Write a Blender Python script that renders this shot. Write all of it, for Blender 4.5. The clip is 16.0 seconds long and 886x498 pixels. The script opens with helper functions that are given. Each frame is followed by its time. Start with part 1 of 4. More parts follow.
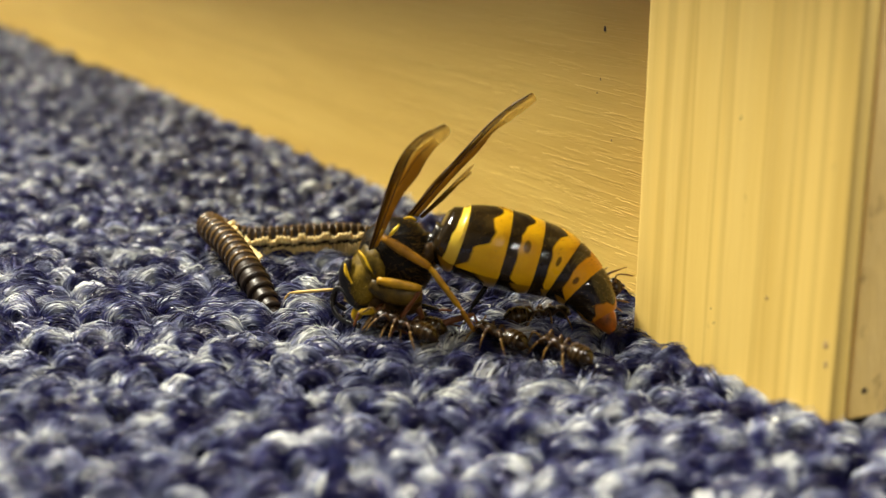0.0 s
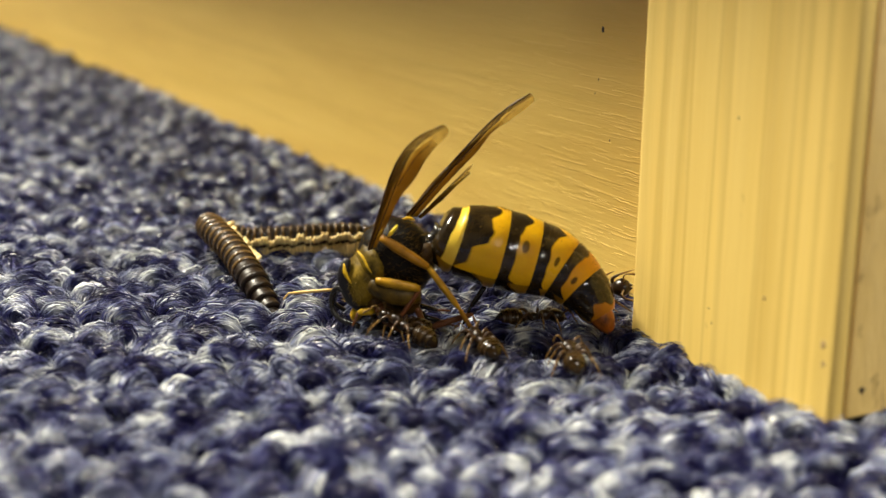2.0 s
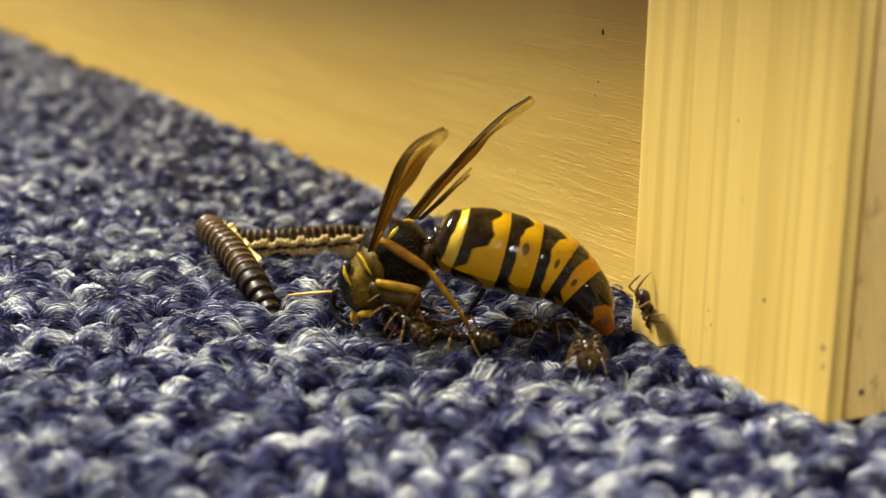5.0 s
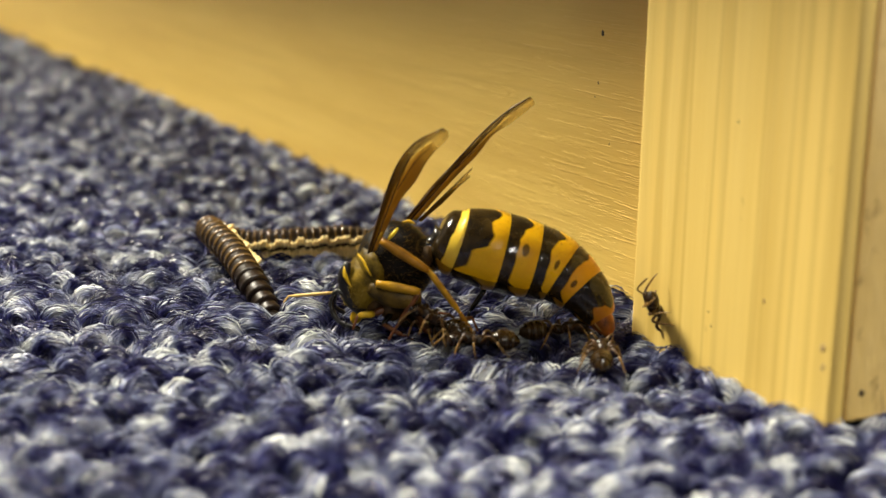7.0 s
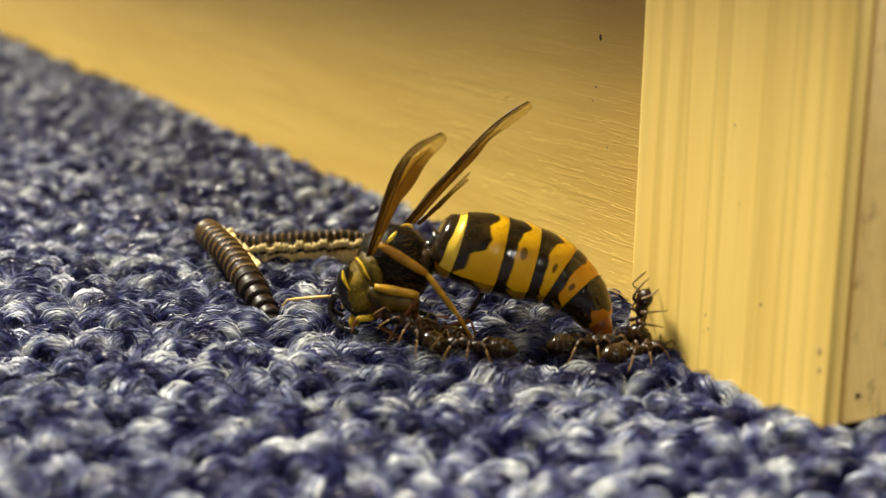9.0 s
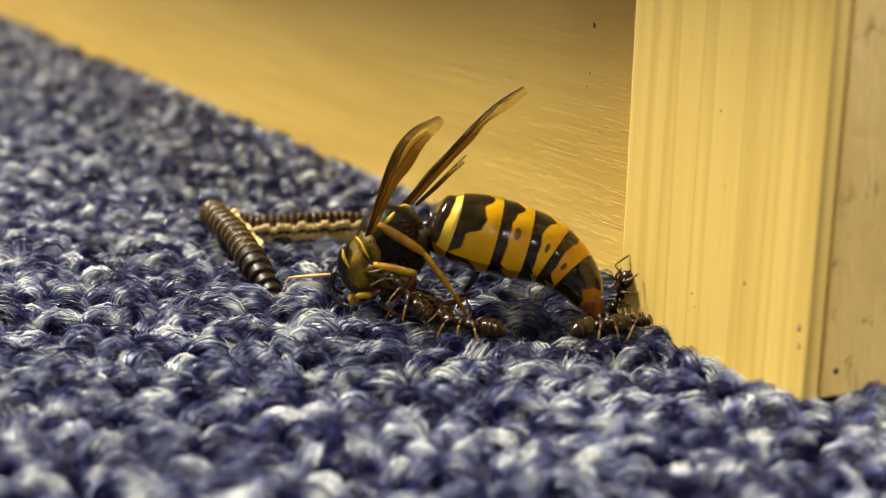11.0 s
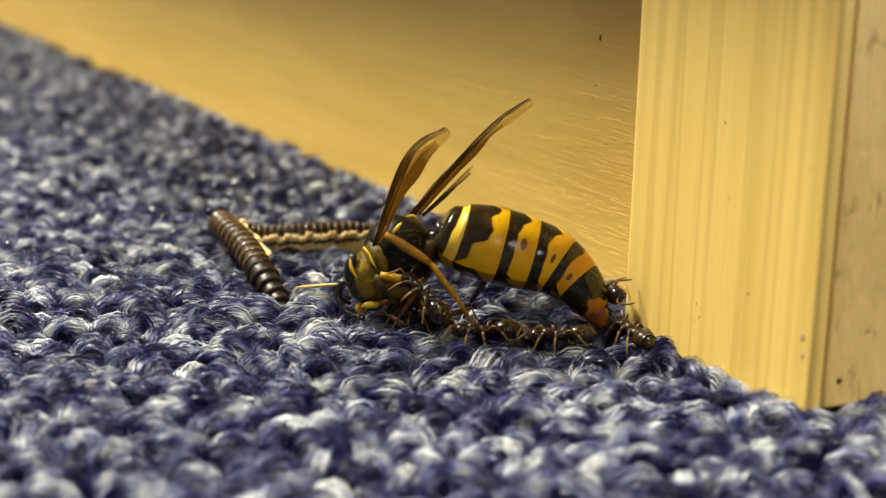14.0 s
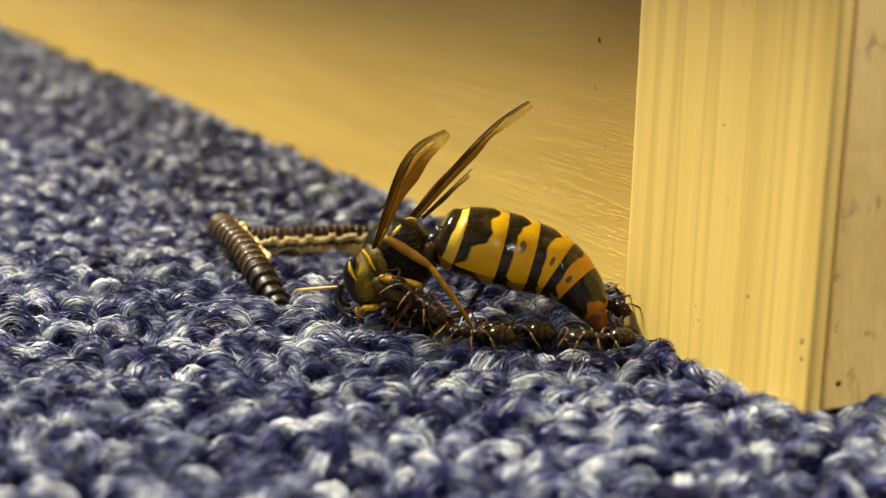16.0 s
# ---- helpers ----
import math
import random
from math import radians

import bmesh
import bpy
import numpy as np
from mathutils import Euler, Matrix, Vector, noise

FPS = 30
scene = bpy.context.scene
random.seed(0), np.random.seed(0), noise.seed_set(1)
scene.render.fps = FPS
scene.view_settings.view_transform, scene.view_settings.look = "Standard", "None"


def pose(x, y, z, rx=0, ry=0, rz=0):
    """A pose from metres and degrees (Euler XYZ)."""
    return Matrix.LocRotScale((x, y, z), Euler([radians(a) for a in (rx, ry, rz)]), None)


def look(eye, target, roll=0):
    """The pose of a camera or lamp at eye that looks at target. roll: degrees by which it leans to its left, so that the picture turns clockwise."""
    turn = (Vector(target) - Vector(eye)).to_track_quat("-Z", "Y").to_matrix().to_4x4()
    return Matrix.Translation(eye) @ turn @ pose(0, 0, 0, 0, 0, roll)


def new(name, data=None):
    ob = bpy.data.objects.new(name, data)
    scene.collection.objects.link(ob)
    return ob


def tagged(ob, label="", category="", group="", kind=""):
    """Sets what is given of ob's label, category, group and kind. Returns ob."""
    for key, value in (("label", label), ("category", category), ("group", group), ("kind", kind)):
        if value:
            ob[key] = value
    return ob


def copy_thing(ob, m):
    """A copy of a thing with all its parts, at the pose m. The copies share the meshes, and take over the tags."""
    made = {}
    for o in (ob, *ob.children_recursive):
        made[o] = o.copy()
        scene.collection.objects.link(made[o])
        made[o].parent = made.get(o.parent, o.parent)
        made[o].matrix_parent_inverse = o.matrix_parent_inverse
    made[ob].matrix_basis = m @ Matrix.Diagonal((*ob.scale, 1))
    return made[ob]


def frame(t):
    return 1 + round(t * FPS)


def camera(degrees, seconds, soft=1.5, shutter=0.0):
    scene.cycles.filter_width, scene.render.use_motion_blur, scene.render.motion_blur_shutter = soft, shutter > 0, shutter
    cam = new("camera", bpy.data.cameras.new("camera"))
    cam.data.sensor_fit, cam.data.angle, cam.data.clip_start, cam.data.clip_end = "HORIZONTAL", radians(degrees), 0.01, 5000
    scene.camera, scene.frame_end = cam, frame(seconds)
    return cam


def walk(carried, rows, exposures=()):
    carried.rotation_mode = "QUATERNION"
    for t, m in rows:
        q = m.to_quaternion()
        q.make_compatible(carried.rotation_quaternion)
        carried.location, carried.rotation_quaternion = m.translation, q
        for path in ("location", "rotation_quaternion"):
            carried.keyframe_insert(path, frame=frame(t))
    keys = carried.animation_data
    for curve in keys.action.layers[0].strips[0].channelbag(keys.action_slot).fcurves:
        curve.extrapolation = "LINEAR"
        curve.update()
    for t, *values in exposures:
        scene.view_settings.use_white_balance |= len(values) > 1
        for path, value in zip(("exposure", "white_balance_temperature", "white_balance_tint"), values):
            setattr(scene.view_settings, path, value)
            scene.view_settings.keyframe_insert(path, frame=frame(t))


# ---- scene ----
MM = 0.001
cam = camera(34.0, 16.0, 1.35)
# seconds, place in millimetres, turn in degrees
PATH = (
    (0.0, 0.00, -0.00, 24.40, 75.967, -0.970, 0.242),
    (0.5, 0.04, -0.01, 24.40, 75.967, -0.949, 0.268),
    (1.0, 0.01, 0.02, 24.45, 75.947, -0.915, 0.170),
    (1.5, 0.04, -0.09, 24.45, 75.939, -0.895, 0.200),
    (2.0, 0.01, -0.19, 24.47, 75.962, -0.904, 0.177),
    (2.5, -0.04, -0.19, 24.45, 75.977, -0.928, 0.142),
    (3.0, -0.00, -0.26, 24.50, 75.975, -0.910, 0.166),
    (3.5, 0.00, -0.23, 24.53, 75.997, -0.921, 0.172),
    (4.0, -0.02, -0.29, 24.49, 76.051, -0.934, 0.166),
    (6.5, -0.04, -0.26, 24.47, 76.064, -0.959, 0.160),
    (7.0, -0.05, -0.29, 24.49, 76.090, -0.952, 0.145),
    (7.5, -0.05, -0.30, 24.47, 76.107, -0.948, 0.144),
    (8.0, -0.04, -0.33, 24.48, 76.101, -0.945, 0.146),
    (8.5, -0.04, -0.37, 24.53, 76.142, -0.905, 0.127),
    (9.0, 0.02, -0.55, 24.57, 76.220, -0.925, 0.121),
    (11.5, 0.49, -3.90, 24.86, 75.688, -1.307, 0.455),
    (12.0, 0.51, -3.97, 24.88, 75.805, -1.324, 0.589),
    (12.5, 0.48, -4.00, 24.86, 75.922, -1.297, 0.628),
    (13.0, 0.43, -4.13, 24.94, 76.037, -1.321, 0.633),
    (13.5, 0.43, -4.16, 24.89, 76.160, -1.343, 0.635),
    (14.0, 0.47, -4.15, 24.88, 76.208, -1.278, 0.652),
    (14.5, 0.46, -4.11, 24.91, 76.252, -1.259, 0.602),
    (15.0, 0.51, -4.11, 24.89, 76.288, -1.242, 0.637),
    (15.5, 0.46, -4.10, 24.92, 76.279, -1.277, 0.608),
    (16.0, 0.56, -4.14, 24.90, 76.300, -1.227, 0.674),
)
walk(cam, [(t, pose(x * MM, y * MM, z * MM, a, b, c)) for t, x, y, z, a, b, c in PATH])
cam.data.dof.use_dof = True
cam.data.dof.focus_distance = 86 * MM
cam.data.dof.aperture_fstop = 47

# ---- light: a dim room, two warm ceiling panels and a tiny unseen lamp added beside the viewer ----
world = bpy.data.worlds.new("room_air")
scene.world = world
world.use_nodes = True
world.node_tree.nodes["Background"].inputs[0].default_value = (1.0, 0.9, 0.75, 1)
world.node_tree.nodes["Background"].inputs[1].default_value = 0.001
scene.view_settings.exposure = 0.0
WARM = (1.0, 0.93, 0.75)
COOL = (1.0, 0.94, 0.84)


def panel_lamp(x, y, z, target, w, h, watts, color):
    data = bpy.data.lights.new("panel_lamp", "AREA")
    data.shape, data.size, data.size_y, data.energy, data.color = "RECTANGLE", w, h, watts, color
    ob = new("panel_lamp", data)
    ob.matrix_world = look((x, y, z), target)
    return ob


# added small lamp, for the wasp's highlights and a little fill on its flank
FRONT_LAMP = panel_lamp(0.032, -0.032, 0.066, (0, 0.08, 0), 0.006, 0.006, 0.028, COOL)
FRONT_LAMP.data.shape = "DISK"
SIDE_LAMP = panel_lamp(-1.55, 0.95, 2.32, (0, 0.08, 0), 0.62, 0.62, 288, WARM)
RIGHT_LAMP = panel_lamp(0.46, -0.3, 2.4, (0, 0.08, 0), 0.7, 0.7, 126, COOL)


# ---- materials ----
class Mat:
    """A node material with short helpers."""

    def __init__(self, name):
        self.m = bpy.data.materials.new(name)
        self.m.use_nodes = True
        self.t = self.m.node_tree
        self.b = self.t.nodes["Principled BSDF"]

    def node(self, kind, **values):
        n = self.t.nodes.new(kind)
        for k, v in values.items():
            if k == "operation":
                n.operation = v
            elif k == "data_type":
                n.data_type = v
            elif k == "blend_type":
                n.blend_type = v
            elif k == "noise_dimensions":
                n.noise_dimensions = v
        return n

    def link(self, a, b):
        self.t.links.new(a, b)

    def math(self, op, a, b=None, c=None, clamp=False):
        n = self.node("ShaderNodeMath", operation=op)
        n.use_clamp = clamp
        for k, v in enumerate((a, b, c)):
            if v is None:
                continue
            if isinstance(v, (int, float)):
                n.inputs[k].default_value = v
            else:
                self.link(v, n.inputs[k])
        return n.outputs[0]

    def mix(self, fac, a, b):
        n = self.t.nodes.new("ShaderNodeMix")
        n.data_type = "RGBA"
        for k, v in ((0, fac), (6, a), (7, b)):
            if isinstance(v, (int, float)):
                n.inputs[k].default_value = v
            elif isinstance(v, tuple):
                n.inputs[k].default_value = (*v[:3], 1)
            else:
                self.link(v, n.inputs[k])
        return n.outputs[2]

    def coords(self, kind="Object", scale=(1, 1, 1)):
        tc = self.t.nodes.new("ShaderNodeTexCoord")
        mp = self.t.nodes.new("ShaderNodeMapping")
        mp.inputs["Scale"].default_value = scale
        self.link(tc.outputs[kind], mp.inputs["Vector"])
        return mp.outputs[0]

    def world(self, scale=(1, 1, 1)):
        g = self.t.nodes.new("ShaderNodeNewGeometry")
        mp = self.t.nodes.new("ShaderNodeMapping")
        mp.inputs["Scale"].default_value = scale
        self.link(g.outputs["Position"], mp.inputs["Vector"])
        return mp.outputs[0]

    def noise(self, vec, scale, detail=3.0, rough=0.5, distort=0.0):
        n = self.t.nodes.new("ShaderNodeTexNoise")
        n.inputs["Scale"].default_value, n.inputs["Detail"].default_value = scale, detail
        n.inputs["Roughness"].default_value, n.inputs["Distortion"].default_value = rough, distort
        self.link(vec, n.inputs["Vector"])
        return n.outputs[0]

    def ramp(self, fac, stops, smooth=False):
        n = self.t.nodes.new("ShaderNodeValToRGB")
        el = n.color_ramp.elements
        if smooth:
            n.color_ramp.interpolation = "EASE"
        while len(el) < len(stops):
            el.new(0.5)
        for e, (p, c) in zip(el, stops):
            e.position = p
            e.color = (c, c, c, 1) if isinstance(c, (int, float)) else (*c, 1)
        self.link(fac, n.inputs[0])
        return n.outputs[0]

    def bump(self, height, strength, dist):
        n = self.t.nodes.new("ShaderNodeBump")
        n.inputs["Strength"].default_value, n.inputs["Distance"].default_value = strength, dist
        self.link(height, n.inputs["Height"])
        self.link(n.outputs[0], self.b.inputs["Normal"])

    def set(self, **values):
        for k, v in values.items():
            s = self.b.inputs[{"color": "Base Color", "rough": "Roughness", "metal": "Metallic", "spec": "Specular IOR Level",
                               "trans": "Transmission Weight", "alpha": "Alpha", "sheen": "Sheen Weight", "coat": "Coat Weight",
                               "sub": "Subsurface Weight", "ior": "IOR"}[k]]
            if isinstance(v, tuple):
                s.default_value = (*v, 1)
            elif isinstance(v, (int, float)):
                s.default_value = v
            else:
                self.link(v, s)
        return self


def fibre_material():
    m = Mat("nylon_fibre")
    g = m.t.nodes.new("ShaderNodeNewGeometry")
    isl = g.outputs["Random Per Island"]
    # loops vary from indigo through slate blue to pale grey, single strands a little
    patch = m.noise(m.world(), 560, 1.5, 0.5, 0.4)
    col = m.ramp(patch, [(0.37, (0.002, 0.0012, 0.030)), (0.46, (0.018, 0.020, 0.092)), (0.54, (0.122, 0.138, 0.225)), (0.66, (0.51, 0.53, 0.52))])
    tint = m.ramp(isl, [(0.0, (0.28, 0.26, 0.38)), (0.5, (0.95, 0.95, 1.0)), (1.0, (1.7, 1.7, 1.6))])
    mixn = m.node("ShaderNodeMix", data_type="RGBA", blend_type="MULTIPLY")
    mixn.inputs[0].default_value = 1.0
    m.link(col, mixn.inputs[6])
    m.link(tint, mixn.inputs[7])
    m.set(color=mixn.outputs[2], rough=m.math("MULTIPLY_ADD", isl, 0.2, 0.25), spec=0.42)
    return m.m


def backing_material():
    m = Mat("carpet_backing")
    v = m.world()
    col = m.ramp(m.noise(v, 400, 4), [(0.3, (0.008, 0.007, 0.035)), (0.55, (0.03, 0.033, 0.09)), (0.75, (0.10, 0.115, 0.16))])
    m.set(color=col, rough=0.7)
    m.bump(m.noise(v, 350, 3), 1.0, 0.001)
    return m.m


def pine_material(name, along, rings, tone, relief=0.6, lines=0.5, stain=None, saw=None):
    """Sawn pine. along: scale of the grain in object space, long axis small; rings: the growth lines."""
    m = Mat(name)
    v = m.coords("Object", along)
    wide = m.noise(v, 1.0, 3, 0.5, 0.6)
    fine = m.noise(v, 9.0, 4, 0.6)
    base = m.ramp(wide, [(0.3, tone[0]), (0.5, tone[1]), (0.7, tone[2])])
    vr = m.coords("Object", rings)
    line = m.ramp(m.noise(vr, 1.0, 2, 0.45, 0.3), [(0.43, 0.0), (0.50, 1.0), (0.56, 0.1), (0.75, 0.5)])
    col = m.mix(m.math("MULTIPLY", line, lines), base, tone[3])
    col = m.mix(m.math("MULTIPLY", m.ramp(fine, [(0.45, 0.0), (0.8, 1.0)]), 0.25), col, tone[4])
    # brown knocks and stains
    if stain:
        blot = m.ramp(m.noise(m.coords("Object", stain[0]), 1.0, 4, 0.6, 0.5), [(stain[1], 0.0), (stain[1] + 0.07, 1.0)])
        col = m.mix(m.math("MULTIPLY", blot, stain[2]), col, (0.20, 0.115, 0.03))
    m.set(color=col, rough=0.55, spec=0.35)
    if saw:
        # torn fibres left by the saw, long and thin
        torn = m.ramp(m.noise(m.coords("Object", saw), 1.0, 3, 0.55, 0.25), [(0.56, 0.0), (0.63, 1.0), (0.68, 0.3), (0.8, 0.9)])
        fine = m.math("ADD", m.math("MULTIPLY", fine, 0.5), torn)
    m.bump(fine, relief, 0.0004)
    return m.m


PINE = ((0.72, 0.50, 0.125), (0.78, 0.555, 0.147), (0.83, 0.61, 0.18), (0.49, 0.315, 0.06), (0.86, 0.66, 0.225))
PINE_EVEN = ((0.685, 0.447, 0.10), (0.74, 0.50, 0.117), (0.785, 0.543, 0.137), (0.65, 0.425, 0.093), (0.83, 0.59, 0.175))
PINE_DULL = ((0.60, 0.41, 0.125), (0.69, 0.485, 0.157), (0.76, 0.545, 0.20), (0.44, 0.275, 0.074), (0.79, 0.61, 0.26))


def plain(name, color, rough=0.5, spec=0.5, vary=0.35, scale=900.0, bump=0.0, coat=0.0):
    m = Mat(name)
    v = m.coords("Object")
    n = m.noise(v, scale, 4, 0.6)
    lo, hi = tuple(c * (1 - vary) for c in color), tuple(min(1, c * (1 + vary)) for c in color)
    worn = m.ramp(m.noise(v, scale * 0.37, 3), [(0.3, max(0.05, rough - 0.12)), (0.7, min(1.0, rough + 0.15))])
    m.set(color=m.ramp(n, [(0.3, lo), (0.7, hi)]), rough=worn, spec=spec, coat=coat)
    if bump:
        m.bump(n, bump, 0.0001)
    return m.m


def tergite_material(name, yellow, black, edge, spot=None, soft=0.03, brown=0.0):
    """A ring of the abdomen: black in front, yellow behind, in the ring's own map (x along, y round; 0.5 is the ridge).
    edge: where black ends, from the ridge down to the flank. spot: (along, round, size) of the paired dark dots."""
    m = Mat(name)
    uv = m.t.nodes.new("ShaderNodeUVMap")
    sep = m.t.nodes.new("ShaderNodeSeparateXYZ")
    m.link(uv.outputs[0], sep.inputs[0])
    u, v = sep.outputs[0], sep.outputs[1]
    off = m.math("MULTIPLY", m.math("ABSOLUTE", m.math("SUBTRACT", v, 0.5)), 2.0)
    thr = m.ramp(off, edge, True)
    wob = m.math("MULTIPLY_ADD", m.noise(m.coords("Object"), 900, 3), 0.16, -0.08)
    d = m.math("SUBTRACT", m.math("ADD", thr, wob), u)
    dark = m.math("MULTIPLY_ADD", d, 1.0 / soft, 0.5, clamp=True)
    if spot:
        a = m.math("DIVIDE", m.math("SUBTRACT", u, spot[0]), spot[2] * 1.9)
        b = m.math("DIVIDE", m.math("SUBTRACT", off, spot[1]), spot[2])
        r = m.math("SQRT", m.math("ADD", m.math("POWER", a, 2.0), m.math("POWER", b, 2.0)))
        dot = m.math("MULTIPLY_ADD", m.math("SUBTRACT", 1.0, r), 3.0, 0.3, clamp=True)
        dark = m.math("MAXIMUM", dark, m.math("MULTIPLY", dot, 0.82))
    n = m.noise(m.coords("Object"), 700, 4)
    ycol = m.mix(m.ramp(n, [(0.3, 0.0), (0.7, 1.0)]), yellow, tuple(c * f for c, f in zip(yellow, (0.82, 0.72, 0.6))))
    bcol = m.mix(m.math("MULTIPLY", m.ramp(n, [(0.35, 0.0), (0.65, 1.0)]), 0.5 + brown), black, (0.05, 0.03, 0.008))
    dust = m.noise(m.coords("Object"), 2600, 5, 0.7)
    col = m.mix(m.math("MULTIPLY", m.ramp(dust, [(0.5, 0.0), (0.72, 1.0)]), 0.10), m.mix(dark, ycol, bcol), (0.16, 0.10, 0.035))
    m.set(color=col, rough=m.math("SUBTRACT", m.ramp(n, [(0.3, 0.27), (0.7, 0.36)]), m.math("MULTIPLY", dark, 0.2)), spec=m.math("MULTIPLY_ADD", dark, 0.2, 0.28))
    m.bump(m.noise(m.coords("Object"), 4200, 4, 0.65), 0.3, 0.00005)
    return m.m


def wing_material():
    """Smoky membrane in the wing's own map: x from root to tip, y from the stiff front rim to the hind edge."""
    m = Mat("wing_membrane")
    uv = m.t.nodes.new("ShaderNodeUVMap")
    sep = m.t.nodes.new("ShaderNodeSeparateXYZ")
    m.link(uv.outputs[0], sep.inputs[0])
    u, v = sep.outputs[0], sep.outputs[1]
    n = m.noise(m.coords("Object"), 650, 4)
    blot = m.noise(m.coords("Object"), 420, 2)
    # the folded hind half stays dark much further out than the single front layer
    far = m.math("SUBTRACT", m.math("ADD", u, m.math("MULTIPLY_ADD", blot, 0.36, -0.18)), m.math("MULTIPLY", m.ramp(v, [(0.38, 0.0), (0.52, 1.0)]), 0.17))
    dense = m.ramp(far, [(0.28, 0.96), (0.44, 0.82), (0.51, 0.56), (1.0, 0.48)])
    rim = m.math("MAXIMUM", m.ramp(v, [(0.03, 1.0), (0.13, 0.0)]), m.math("MULTIPLY", m.ramp(v, [(0.90, 0.0), (0.98, 1.0)]), 0.6))
    col = m.ramp(far, [(0.05, (0.11, 0.050, 0.005)), (0.4, (0.10, 0.054, 0.007)), (0.6, (0.38, 0.22, 0.022)), (0.95, (0.40, 0.25, 0.032))])
    col = m.mix(m.math("MULTIPLY", rim, 0.75), col, (0.085, 0.038, 0.004))
    m.set(color=col, rough=m.ramp(n, [(0.3, 0.16), (0.7, 0.34)]), spec=0.22)
    m.bump(m.noise(m.coords("Object"), 900, 3), 0.8, 0.0002)
    glow = m.t.nodes.new("ShaderNodeBsdfTranslucent")
    m.link(m.mix(dense, (0.60, 0.41, 0.09), (0.33, 0.19, 0.026)), glow.inputs["Color"])
    body = m.t.nodes.new("ShaderNodeMixShader")
    body.inputs[0].default_value = 0.68
    m.link(m.b.outputs[0], body.inputs[1])
    m.link(glow.outputs[0], body.inputs[2])
    thin = m.t.nodes.new("ShaderNodeMixShader")
    m.link(m.math("MAXIMUM", dense, m.math("MULTIPLY", rim, 0.9)), thin.inputs[0])
    m.link(m.t.nodes.new("ShaderNodeBsdfTransparent").outputs[0], thin.inputs[1])
    m.link(body.outputs[0], thin.inputs[2])
    m.link(thin.outputs[0], m.t.nodes["Material Output"].inputs["Surface"])
    return m.m


M_FIBRE = fibre_material()
M_BACK = backing_material()
M_BOARD = pine_material("pine_board", (22, 22, 240), (14, 14, 300), PINE_EVEN, 0.2, 0.5, None, (130, 130, 3000))
M_POST = pine_material("pine_post", (90, 90, 6), (430, 430, 5), PINE, 0.2, 0.5, ((420, 420, 300), 0.67, 0.4))
M_END = pine_material("pine_side", (220, 220, 60), (260, 260, 25), PINE_DULL, 0.4, 0.4, ((900, 900, 520), 0.615, 0.6))
M_CRACK = plain("dark_joint", (0.13, 0.08, 0.032), 0.9)
M_SPECK = plain("dark_speck", (0.05, 0.03, 0.012), 0.6)
M_STAIN = plain("brown_mark", (0.22, 0.13, 0.045), 0.7)
M_SMUDGE = plain("worn_smudge", (0.42, 0.28, 0.11), 0.75)
M_WALL = plain("room_paint", (0.09, 0.085, 0.08), 0.8, 0.3, 0.05, 3)
M_BLACK = plain("black_chitin", (0.006, 0.0045, 0.003), 0.24, 0.5, 0.5, 900, 0.3)
M_THORAX = plain("thorax_chitin", (0.006, 0.004, 0.002), 0.42, 0.12, 0.6, 1200, 0.6)
M_YELLOW = plain("yellow_chitin", (0.52, 0.32, 0.010), 0.4, 0.22, 0.35, 900, 0.2)
M_LEMON = plain("lemon_chitin", (0.78, 0.58, 0.03), 0.4, 0.25, 0.2, 900, 0.2)
M_FEMUR = plain("femur_chitin", (0.30, 0.135, 0.005), 0.4, 0.22, 0.45, 900, 0.2)
M_LEG = plain("leg_chitin", (0.38, 0.20, 0.008), 0.4, 0.22, 0.5, 900, 0.2)
M_RUST = plain("rust_leg", (0.13, 0.04, 0.008), 0.4, 0.5, 0.35, 900, 0.2)
M_ORANGE = plain("orange_tip", (0.26, 0.07, 0.005), 0.45, 0.4, 0.85, 1100, 0.3)
M_HAIR = plain("fine_hair", (0.24, 0.135, 0.012), 0.5, 0.2, 0.4)
M_GOLD = plain("gold_hair", (0.33, 0.21, 0.018), 0.5, 0.2, 0.4)
M_HEAD = plain("head_chitin", (0.115, 0.074, 0.006), 0.45, 0.15, 0.95, 1100, 1.0)
M_THIGH = plain("thigh_chitin", (0.085, 0.050, 0.005), 0.42, 0.2, 0.8, 800, 0.5)
M_COXA = plain("coxa_chitin", (0.05, 0.025, 0.004), 0.45, 0.2, 0.8, 1100, 0.5)
M_EYE = plain("compound_eye", (0.008, 0.006, 0.005), 0.38, 0.4, 0.4, 2500, 0.15)
M_STRAW = plain("straw_leg", (0.55, 0.36, 0.10), 0.5, 0.4, 0.2)
M_WING = wing_material()
M_VEIN = plain("wing_vein", (0.06, 0.028, 0.005), 0.45, 0.15)
M_ANT = plain("ant_chitin", (0.018, 0.008, 0.002), 0.3, 0.35, 0.5, 1500, 0.2)
M_ANT_LEG = plain("ant_leg", (0.06, 0.027, 0.006), 0.4, 0.4, 0.4)
M_ANT_PALE = plain("ant_antenna", (0.19, 0.105, 0.024), 0.4, 0.4, 0.3)
M_ANT_RIM = plain("ant_plate_rim", (0.035, 0.018, 0.004), 0.35, 0.3)
M_GASTER = plain("ant_gaster", (0.020, 0.010, 0.002), 0.26, 0.35, 0.5, 1500, 0.1)
M_MILLI = plain("millipede_ring", (0.012, 0.006, 0.002), 0.42, 0.3, 0.5, 1200, 0.3)
M_MILLI_RIM = plain("millipede_rim", (0.10, 0.056, 0.015), 0.28, 0.5, 0.3, 1200, 0.2)
